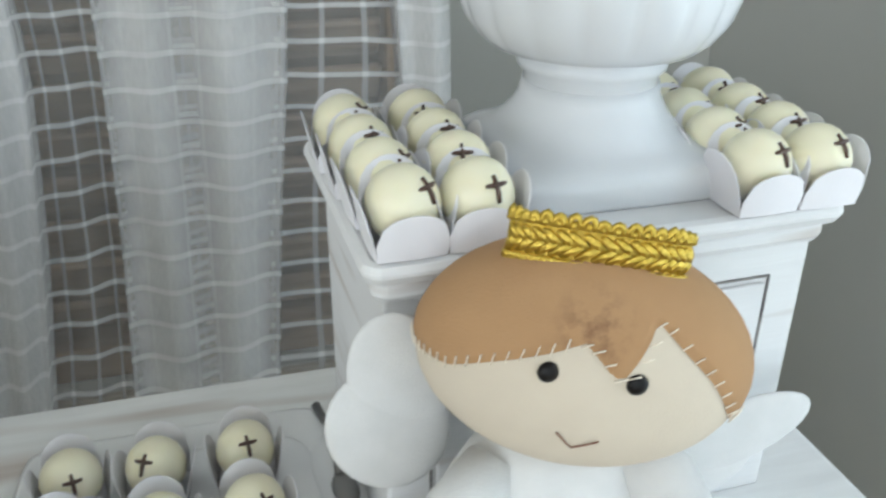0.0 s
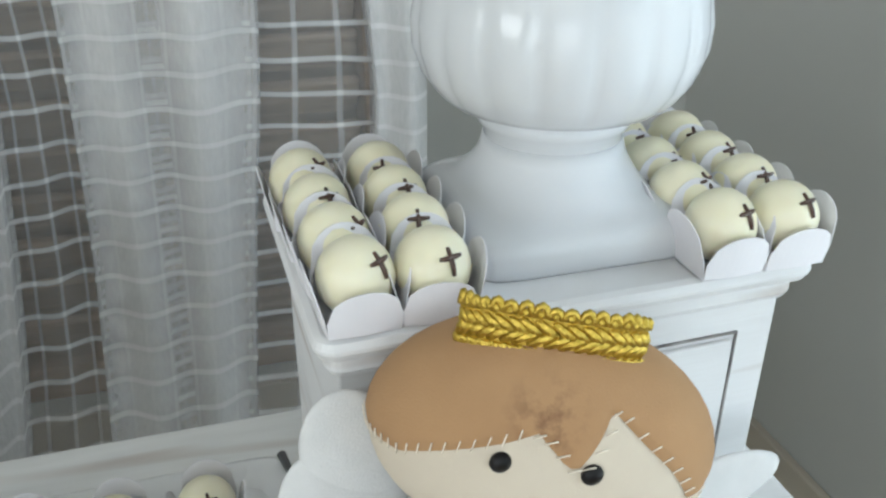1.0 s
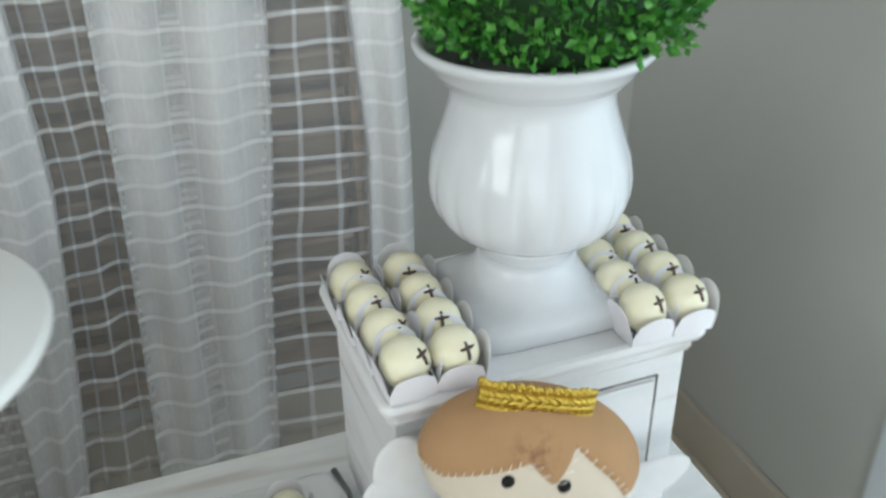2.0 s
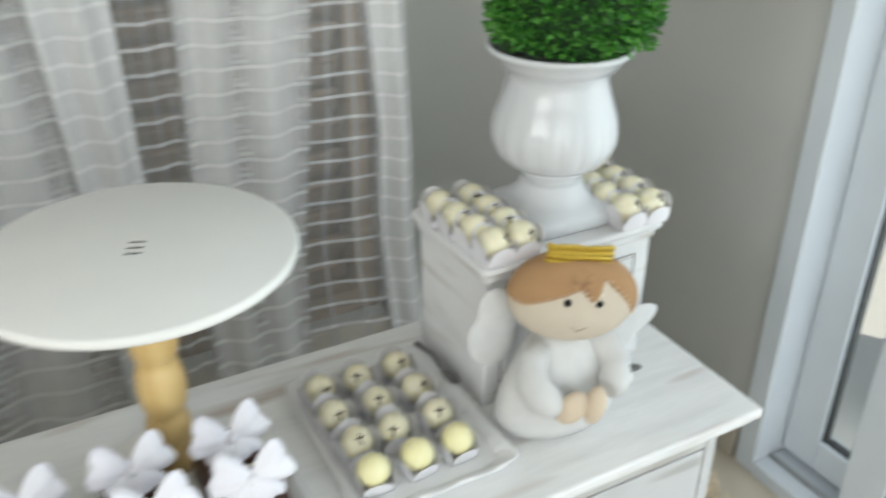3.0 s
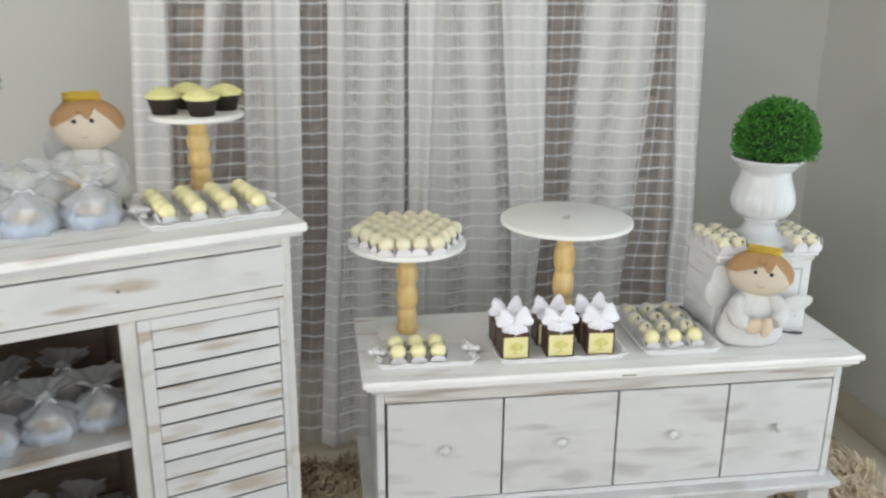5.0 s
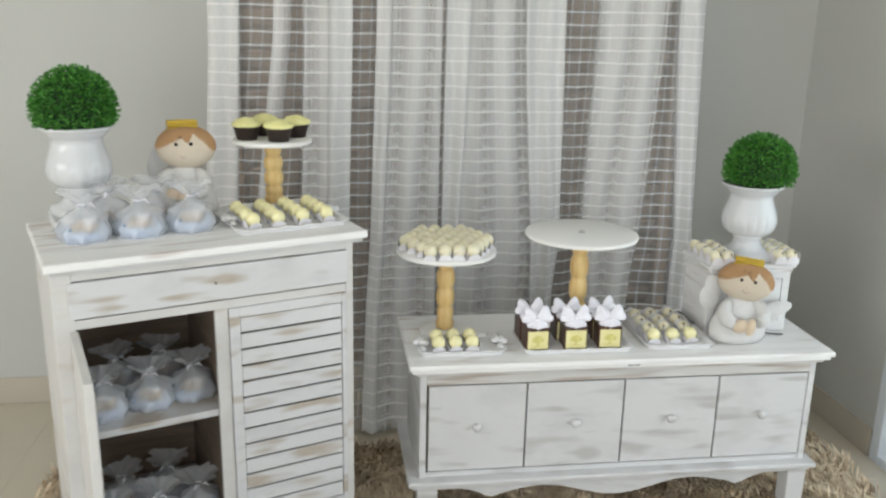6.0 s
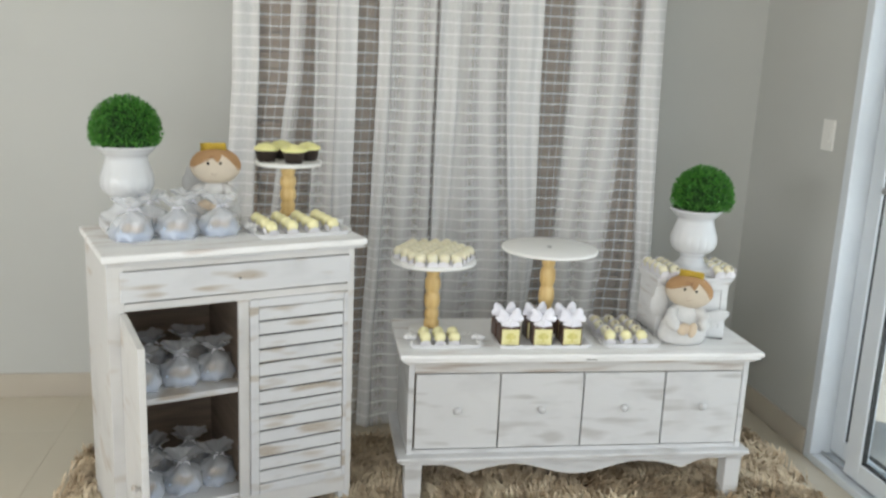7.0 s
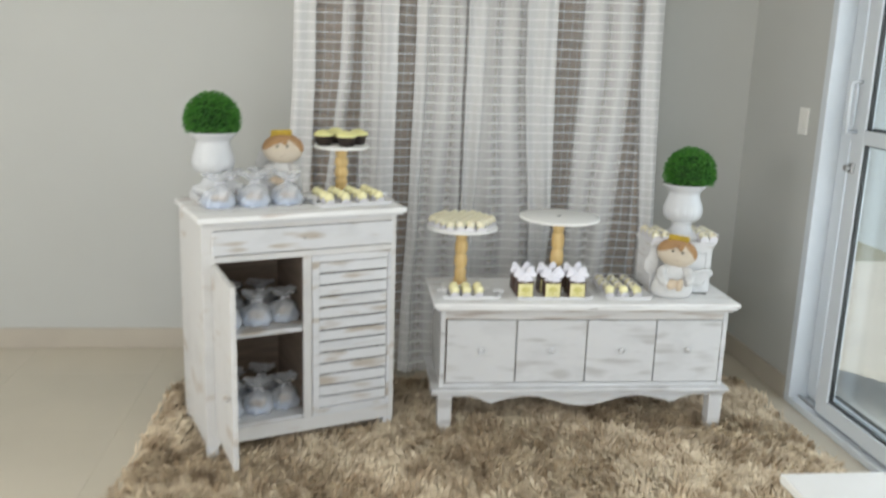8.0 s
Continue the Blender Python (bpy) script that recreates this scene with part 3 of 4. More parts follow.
# ---- shag rug ----
def rug():
    """Long pile: thin bent blades all over one sheet."""
    top = thing("rug", "long shaggy rug in mottled beige and brown", "rug", at=pose(0.2, -0.2, 0))
    rx0, rx1, ry0, ry1 = -1.27, 1.27, -0.85, 0.76
    bm = bmesh.new()
    slab(bm, rx0, rx1, ry0, ry1, 0.0, 0.008, 0.06)
    part("backing", bm, PILE, top)
    rnd = np.random.default_rng(3)
    n = 64000
    # blades gather in locks that each lean their own way
    locks = 2600
    lx, ly = rnd.uniform(rx0, rx1, locks), rnd.uniform(ry0, ry1, locks)
    which = rnd.integers(0, locks, n)
    away = rnd.normal(0, 0.026, (n, 2))
    x = np.clip(lx[which] + away[:, 0], rx0 - 0.015, rx1 + 0.015)
    y = np.clip(ly[which] + away[:, 1], ry0 - 0.015, ry1 + 0.015)
    turned = 2.2 * np.sin(3.1 * lx + 1.3) + 2.4 * np.cos(4.3 * ly + lx) + rnd.normal(0, 0.8, locks)
    lean = turned[which] + rnd.normal(0, 0.35, n)
    hgt = rnd.uniform(0.016, 0.034, n) + rnd.uniform(0, 0.022, locks)[which]
    reach = rnd.uniform(0.015, 0.055, n)
    wid = rnd.uniform(0.0016, 0.0038, n)
    ca, sa = np.cos(lean), np.sin(lean)
    base = np.stack([x, y, np.full(n, 0.004)], 1)
    side = np.stack([-sa, ca, np.zeros(n)], 1) * wid[:, None]
    mid = base + np.stack([ca * reach * 0.35, sa * reach * 0.35, hgt * 0.75], 1)
    tip = base + np.stack([ca * reach, sa * reach, hgt], 1)
    verts = np.stack([base - side, base + side, mid + side * 1.2, mid - side * 1.2, tip], 1).reshape(-1, 3)
    k = np.arange(n) * 5
    faces = [f for q in k.tolist() for f in ((q, q + 1, q + 2, q + 3), (q + 3, q + 2, q + 4))]
    me = bpy.data.meshes.new("pile")
    me.from_pydata(verts.tolist(), [], faces)
    me.materials.append(PILE)
    ob = new("pile", me)
    ob.parent = top
    tagged(ob, kind="stuff")


rug()


# ---- sideboard ----
def knob(parent, x, y, z, name="knob"):
    bm = bmesh.new()
    lathe(bm, [(0.0055, 0.0), (0.0055, 0.006), (0.0105, 0.010), (0.0125, 0.015), (0.0095, 0.02), (0.003, 0.0215)], 16)
    bmesh.ops.transform(bm, matrix=pose(x, y, z, 90), verts=bm.verts)
    return part(name, bm, WHITE_SIDE, parent, "round white wooden knob", smooth=True)


def sideboard():
    W, D, T = 1.201, 0.39, 0.54
    top = thing("sideboard", "low rubbed-white wooden sideboard with four doors and scalloped apron", "sideboard")
    # light from above is painted into the top and its upper moulding
    part("tabletop", boxes((0, W, 0, D, T - 0.016, T), bevel=0.004), WHITE_TOP_LIT, top, "white top painted as lit, worn grey along its moulded edge")
    part("top_moulding", boxes((0.008, W - 0.008, 0.008, D - 0.004, T - 0.027, T - 0.016), bevel=0.003), WHITE_TOP_LIT, top)
    part("top_moulding", boxes((0.02, W - 0.02, 0.02, D - 0.006, T - 0.038, T - 0.027), bevel=0.003), WHITE_FRIEZE, top)
    part("side_panel", boxes((0.032, 0.05, 0.036, D - 0.02, 0.19, T - 0.038), bevel=0.002), WHITE_SIDE, top)
    part("side_panel", boxes((W - 0.05, W - 0.032, 0.036, D - 0.02, 0.19, T - 0.038), bevel=0.002), WHITE_SIDE, top)
    part("back_panel", boxes((0.05, W - 0.05, D - 0.03, D - 0.02, 0.19, T - 0.038)), WHITE_SIDE, top)
    part("frieze", boxes((0.05, W - 0.05, 0.037, 0.055, 0.468, T - 0.038), bevel=0.0015), WHITE_FRIEZE, top, "frieze board rubbed to brown wood")
    part("crack", boxes((0.598, 0.632, 0.0065, 0.0085, T - 0.0215, T - 0.0185)), DARK_LINE, top, "dark crack under the top edge")
    part("bottom_board", boxes((0.05, W - 0.05, 0.04, D - 0.03, 0.192, 0.206)), WHITE_SIDE, top)
    part("inner_back", boxes((0.05, W - 0.05, 0.058, 0.064, 0.206, 0.468)), RAW, top, "dark brown inside behind the door gaps")
    xs = [0.05, 0.328, 0.606, 0.883, W - 0.05]
    for a, b in zip(xs, xs[1:]):
        d = part("door", boxes((a + (0.007 if a < 0.1 else 0.0025), b - 0.0025, 0.037, 0.054, 0.21, 0.464), bevel=0.0018), WHITE_SIDE, top)
        knob(d, (a + b) / 2, 0.037, 0.345)
    part("base_moulding", boxes((0.0, W - 0.008, 0.003, D, 0.178, 0.192), bevel=0.004), WHITE_SIDE, top)
    part("base_moulding", boxes((0.012, W - 0.02, 0.014, D - 0.01, 0.166, 0.178), bevel=0.003), WHITE_SIDE, top)
    for x in (0.026, W - 0.083):
        for y in (0.02, D - 0.075):
            bm = boxes((x, x + 0.057, y, y + 0.055, 0, 0.166), bevel=0.003)
            for v in bm.verts:
                if v.co.z < 0.05:
                    v.co.x = x + 0.0285 + (v.co.x - x - 0.0285) * 0.9
            part("leg", bm, WHITE_SIDE, top)
    a, b = 0.083, W - 0.083
    line = []
    for k in range(61):
        u = k / 60
        v = abs(u - 0.5) * 2
        if v < 0.42:
            d = 0.012 + 0.04 * (0.5 + 0.5 * math.cos(math.pi * v / 0.42))
        elif v < 0.72:
            d = 0.012 + 0.032 * ((v - 0.42) / 0.3) ** 1.8
        else:
            d = 0.044 - 0.034 * min(1, (v - 0.72) / 0.14) ** 0.6
        line.append((a + (b - a) * u, 0.166 - d))
    bm = bmesh.new()
    prism(bm, [(a, 0.166)] + line + [(b, 0.166)], 0.03, 0.046)
    part("apron", bm, WHITE_SIDE, top, "scalloped white apron under the base")


sideboard()

# ---- shoe-cupboard style cabinet ----
CAB = pose(-0.818, -0.218, 0, 0, 0, 21.0)


def cabinet():
    W, D, T = 0.764, 0.43, 0.897
    c = thing("cabinet", "rubbed-white cabinet with one louvred door and one open door", "cabinet", at=CAB)
    # same brightened top paint, standing in for overhead light
    part("tabletop", boxes((0, W, 0, D, T - 0.02, T), bevel=0.005), WHITE_TOP_LIT, c)
    part("top_moulding", boxes((0.01, W - 0.01, 0.01, D, T - 0.03, T - 0.02), bevel=0.003), WHITE_OLD, c)
    z0, zt = 0.065, T - 0.03
    part("side_panel", boxes((0.012, 0.03, 0.03, D - 0.01, z0, zt), bevel=0.002), WHITE_PLAIN, c)
    part("side_panel", boxes((W - 0.054, W - 0.036, 0.03, D - 0.01, z0, zt), bevel=0.002), WHITE_PLAIN, c)
    part("back_panel", boxes((0.03, W - 0.054, D - 0.02, D - 0.01, z0, zt)), RAW, c, "unpainted brown back board")
    part("bottom_board", boxes((0.03, W - 0.054, 0.03, D - 0.02, z0 + 0.045, z0 + 0.062)), WHITE_OLD, c)
    part("shelf", boxes((0.03, 0.395, 0.032, D - 0.02, 0.452, 0.47), bevel=0.001), WHITE_OLD, c, "white shelf board inside")
    part("divider", boxes((0.385, 0.4, 0.04, D - 0.02, z0 + 0.062, 0.74)), RAW, c)
    part("drawer_bottom", boxes((0.03, W - 0.054, 0.05, D - 0.02, 0.742, 0.752)), RAW, c)
    fr = [(0.012, 0.056, 0.018, 0.032, z0, zt), (W - 0.056, W - 0.036, 0.018, 0.032, z0, zt), (0.056, W - 0.056, 0.018, 0.032, 0.85, zt),
          (0.056, W - 0.056, 0.018, 0.032, 0.736, 0.758), (0.056, W - 0.056, 0.018, 0.032, z0, z0 + 0.052), (0.368, 0.40, 0.018, 0.032, z0 + 0.052, 0.736)]
    for f in fr:
        part("face_frame", boxes(f, bevel=0.0015), WHITE_PLAIN, c)
    d = part("drawer", boxes((0.046, W - 0.05, 0.012, 0.03, 0.762, 0.847), bevel=0.003), WHITE_OLD, c, "white drawer front with wood showing through")
    bm = bmesh.new()
    lathe(bm, [(0.003, 0.0), (0.003, 0.004), (0.0015, 0.005)], 10)
    bmesh.ops.transform(bm, matrix=pose(0.372, 0.012, 0.806, 90), verts=bm.verts)
    part("screw", bm, PEWTER, d, "bare screw where a knob is missing")
    # louvred door, closed
    x0, x1, a, b = 0.4008, W - 0.0566, z0 + 0.053, 0.7353
    edge = 0.012
    ld = part("louvred_door", boxes((x0, x0 + 0.026, 0.012, 0.03, a, b), (x1 - edge, x1, 0.012, 0.03, a, b),
                                    (x0 + 0.026, x1 - edge, 0.012, 0.03, b - 0.025, b), (x0 + 0.026, x1 - edge, 0.012, 0.03, a, a + 0.03), bevel=0.002), WHITE_OLD, c)
    # black sheet in place of the shade seen between the slats
    part("backing", boxes((x0 + 0.026, x1 - edge, 0.0285, 0.0315, a + 0.03, b - 0.025)), GASKET_AND_SHADE, ld, "black sheet painted as shade behind the slats")
    n, lo, hi = 13, a + 0.03, b - 0.025
    pitch = (hi - lo) / n
    for k in range(n):
        bm = boxes((x0 + 0.027, x1 - edge - 0.001, -0.004, 0.004, -pitch * 0.432, pitch * 0.432), bevel=0.0015, seg=1)
        part("slat", bm, WHITE_OLD, ld, at=pose(0, 0.0195, lo + pitch * (k + 0.5), -4))
    # plain back of the open door
    wd = 0.308
    hinge = part("open_door", boxes((0, wd, -0.018, 0, a, b), bevel=0.002), WHITE_PLAIN, c, "white door standing wide open", at=pose(0.06, 0.012, 0, 0, 0, -92))
    bm = boxes((0.03, wd - 0.03, 0.0005, 0.004, a + 0.03, b - 0.03), bevel=0.001)
    part("door_panel", bm, WHITE_PLAIN, hinge)
    bm = bmesh.new()
    lathe(bm, [(0.005, 0.0), (0.005, 0.006), (0.011, 0.011), (0.012, 0.018), (0.006, 0.022)], 14)
    bmesh.ops.transform(bm, matrix=pose(wd - 0.028, -0.018, 0.36, 90), verts=bm.verts)
    part("knob", bm, WHITE_OLD, hinge, "small round white knob", smooth=True)
    for x in (0.014, W - 0.076):
        for y in (0.02, D - 0.05):
            part("leg", boxes((x, x + 0.038, y, y + 0.036, 0, z0), bevel=0.002), WHITE_OLD, c)


cabinet()
CT, ST = 0.897, 0.54


def on_cabinet(u, v, z=CT, turn=0):
    return CAB @ pose(u, v, z, 0, 0, turn)


# ---- crate ----
def crate():
    c = thing("wooden_crate", "white wooden pedestal box with moulded lid and framed front", "pedestal box", at=pose(0.874, 0.159, ST, 0, 0, 1.2))
    W, D, H = 0.276, 0.19, 0.209
    part("body", boxes((0.012, W - 0.012, 0.014, D - 0.012, 0, H - 0.026), bevel=0.002), WHITE_CRATE, c)
    bm = bmesh.new()
    slab(bm, 0.006, W - 0.006, 0.008, D - 0.006, H - 0.026, H - 0.012, 0.01, edge=0.004)
    part("moulding", bm, WHITE_CRATE, c)
    bm = bmesh.new()
    slab(bm, 0, W, 0, D, H - 0.012, H, 0.012, edge=0.005)
    part("lid", bm, WHITE_CRATE, c, "white lid with a rounded edge")
    f = part("front_panel", boxes((0.04, W - 0.04, 0.0105, 0.0142, 0.035, H - 0.05), bevel=0.001), WHITE_CRATE, c)
    t = 0.0011
    part("groove", boxes((0.036, 0.036 + t, 0.0125, 0.0142, 0.03, H - 0.046), (W - 0.036 - t, W - 0.036, 0.0125, 0.0142, 0.03, H - 0.046),
                         (0.036 + t, W - 0.036 - t, 0.0125, 0.0142, H - 0.046 - t, H - 0.046)), DARK_LINE, f, "dark mottled line round the panel")


crate()


# ---- planters and topiary ----
def planter(at):
    p = thing("urn_planter", "glossy white porcelain urn with fluted bowl and square foot", "planter", "urns with topiary balls", at=at)
    bm = bmesh.new()
    rings = []
    for hgt, half, power in ((0, 0.062, 9), (0.002, 0.0635, 9), (0.013, 0.0645, 9), (0.0175, 0.0635, 8), (0.0205, 0.061, 7), (0.023, 0.0585, 5.5), (0.0255, 0.0545, 4), (0.029, 0.0505, 3),
                             (0.0355, 0.0465, 2.4), (0.042, 0.0432, 2.1), (0.049, 0.0405, 2), (0.0562, 0.039, 2)):
        row = []
        for k in range(96):
            a = 2 * math.pi * k / 96
            c_, s_ = math.cos(a), math.sin(a)
            r = half / (abs(c_) ** power + abs(s_) ** power) ** (1 / power)
            row.append(bm.verts.new((r * c_, r * s_, hgt)))
        rings.append(row)
    for a, b in zip(rings, rings[1:]):
        for k in range(96):
            bm.faces.new((a[k], a[(k + 1) % 96], b[(k + 1) % 96], b[k])).smooth = True
    bm.faces.new(rings[0])
    bm.faces.new(rings[-1])
    part("foot", bm, PORCELAIN, p)
    bm = bmesh.new()
    prof = [(0.036, 0.05), (0.0395, 0.0555), (0.041, 0.061), (0.0455, 0.064), (0.047, 0.067), (0.0455, 0.07),
            (0.043, 0.073), (0.05, 0.077), (0.062, 0.08358), (0.0735, 0.09344), (0.082, 0.1066), (0.0872, 0.122), (0.0878, 0.1351), (0.0845, 0.1504), (0.0755, 0.168), (0.0685, 0.1845),
            (0.0685, 0.1954), (0.0735, 0.202), (0.0762, 0.2053), (0.08, 0.2108), (0.087, 0.2162), (0.0895, 0.219), (0.09, 0.2228), (0.087, 0.225), (0.08, 0.2206), (0.07, 0.1976), (0.04, 0.1866)]
    prof = [(r, 0.073 + 0.1224 * ((z - 0.073) / 0.1224) ** 1.4 if 0.073 < z < 0.1954 else z) for r, z in prof]
    prof = [(r * (1 - 0.055 * min(1, max(0, (z - 0.065) / 0.02)) - 0.09 * max(0, 1 - abs(z - 0.066) / 0.014)), z) for r, z in prof]
    prof = [(r * (0.945 if 0.077 < z < 0.197 else 1.035 if z > 0.197 and r > 0.06 else 1), z) for r, z in prof]
    lathe(bm, prof, 144, 18, 0.026, (0.076, 0.14))
    part("bowl", bm, PORCELAIN, p, smooth=True)
    return p


def leaf_ball():
    """A clipped boxwood dome: a core painted dark as shade under some thousand small leaves."""
    t = thing("topiary_ball", "clipped bright green boxwood ball filling a white urn", "topiary", "urns with topiary balls")
    bm = bmesh.new()
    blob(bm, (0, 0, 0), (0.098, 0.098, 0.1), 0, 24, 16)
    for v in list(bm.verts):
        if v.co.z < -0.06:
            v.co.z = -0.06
    part("core", bm, LEAF_SHADE_CORE, t, "dark green core painted as shade between the leaves")
    rnd = random.Random(8)
    verts, faces = [], []
    count = 0
    while count < 5200:
        d = Vector((rnd.gauss(0, 1), rnd.gauss(0, 1), rnd.gauss(0, 1))).normalized()
        if d.z < -0.42:
            continue
        lump = 0.004 * noise.noise(d * 6) + 0.005 * noise.noise(d * 14)
        p = d * (rnd.uniform(0.094, 0.119) + lump)
        grow = (d + Vector((rnd.gauss(0, 0.55), rnd.gauss(0, 0.55), rnd.gauss(0, 0.45) + 0.15))).normalized()
        sidev = grow.cross(Vector((rnd.gauss(0, 1), rnd.gauss(0, 1), rnd.gauss(0, 1)))).normalized()
        nrm = grow.cross(sidev)
        L, w_ = rnd.uniform(0.008, 0.013), rnd.uniform(0.0026, 0.0042)
        q = len(verts)
        verts += [p, p + grow * L * 0.5 + sidev * w_ + nrm * 0.001, p + grow * L, p + grow * L * 0.5 - sidev * w_ + nrm * 0.001]
        faces += [(q, q + 1, q + 2), (q, q + 2, q + 3)]
        count += 1
    me = bpy.data.meshes.new("leaves")
    me.from_pydata([tuple(v) for v in verts], [], faces)
    me.materials.append(LEAF)
    ob = new("leaves", me)
    ob.parent = t
    tagged(ob, kind="stuff")
    return t


urn = planter(pose(1.026, 0.252, ST + 0.209))
riser = thing("riser_block", "low white block under the urn on the cabinet", "block", at=on_cabinet(0.13, 0.345))
part("block", boxes((-0.075, 0.075, -0.075, 0.075, 0, 0.03), bevel=0.003), WHITE_OLD, riser)
copy_thing(urn, on_cabinet(0.13, 0.345, CT + 0.03, 15))
ball = leaf_ball()
ball.matrix_basis = pose(1.042, 0.252, ST + 0.209 + 0.268) @ Matrix.Scale(0.85, 4)
copy_thing(ball, on_cabinet(0.13, 0.345, CT + 0.296, 70))


# ---- sweets ----
def sweet(name, label, filling, cross):
    s = thing(name, label, "sweet")
    bm = bmesh.new()
    for side in range(4):
        n, m = 10, 3
        sheets = []
        for off in (0.0, 0.0005):
            rows = []
            for j in range(m + 1):
                row = []
                for k in range(n + 1):
                    u = -1 + 2 * k / n
                    hgt = (0.008, 0.0095, 0.0115, 0.0095)[side] + (0.014, 0.019, 0.0215, 0.019)[side] * math.sqrt(max(0, 1 - u * u))
                    hgt *= 1.0 if cross else 0.7
                    z = hgt * j / m
                    p = Vector((u * (0.0152 + 0.09 * z), -(0.0166 + 0.2 * z) + off + 0.0012 * u * u, z + 0.0005))
                    row.append(bm.verts.new(pose(0, 0, 0, 0, 0, 90 * side) @ p))
                rows.append(row)
            for a, b in zip(rows, rows[1:]):
                for k in range(n):
                    bm.faces.new((a[k], a[k + 1], b[k + 1], b[k]))
            sheets.append(rows)
        o, q = sheets
        rim = [r[0] for r in o] + o[-1][1:] + [r[-1] for r in o[-2::-1]]
        rim2 = [r[0] for r in q] + q[-1][1:] + [r[-1] for r in q[-2::-1]]
        for k in range(len(rim) - 1):
            bm.faces.new((rim[k], rim[k + 1], rim2[k + 1], rim2[k]))
    box(bm, -0.0155, 0.0155, -0.0155, 0.0155, 0.0002, 0.001)
    part("paper_cup", bm, PAPER, s, "white paper cup with four round petals")
    bm = bmesh.new()
    blob(bm, (0, 0, 0), (0.0167, 0.0167, 0.0176), 0, 20, 14)
    for v in bm.verts:
        v.co *= 1 + 0.02 * noise.noise(v.co * 90)
    b = part("truffle", bm, filling, s, smooth=True, at=pose(0, 0, 0.0194))
    if cross:
        bm = bmesh.new()
        r = 0.017
        up = [Vector((0, -r * math.cos(radians(e)), r * math.sin(radians(e)) * 1.05)) for e in (10, 22, 36, 50)]
        tube(bm, up, [0.0009, 0.0012, 0.0012, 0.0008], 6)
        e = radians(35)
        across = [Vector((r * math.sin(radians(a)), -r * math.cos(e) * math.cos(radians(a)), r * math.sin(e) * 1.05)) for a in (-17, -7, 7, 17)]
        tube(bm, across, [0.0008, 0.0012, 0.0012, 0.0008], 6)
        part("piped_cross", bm, CROSS, b, "small cross piped in dark chocolate", smooth=True)
    s.scale = (1.13, 1.13, 1.13)
    return s


rnd = random.Random(21)
crossed = sweet("truffle_sweet", "white chocolate truffle with dark piped cross in paper cup", CHOC, True)
plain = sweet("truffle_sweet", "plain white chocolate truffle in a white paper cup", CHOC, False)
lemon = sweet("truffle_sweet", "pale yellow chocolate truffle in a white paper cup", CHOC_YELLOW, False)
used = set()


def place(src, m, group, twist=0.0, lean=0.0):
    if id(src) in used:
        o = copy_thing(src, m)
    else:
        used.add(id(src))
        o = src
        o.matrix_basis = m @ Matrix.Diagonal((*o.scale, 1))
    tagged(o, group=group)
    for ch in o.children:
        if ch.name.startswith("truffle"):
            ch.matrix_basis = pose(0, 0, 0.0194, lean, 0, twist)
    return o


tops = ST + 0.2095
for x0, base, front, drift in ((0.899, 34, 0.180, -0.0028), (0.9365, 6, 0.180, 0.0), (1.093, 24, 0.180, 0.0), (1.131, 8, 0.180, 0.001)):
    for k in range(4):
        place(crossed, pose(x0 + rnd.uniform(-0.001, 0.001) + drift * k, front + 0.039 * k, tops, 0, 0, rnd.uniform(-4, 4)), "sweets on the pedestal box", base + rnd.uniform(-14, 14), rnd.uniform(-12, 6))


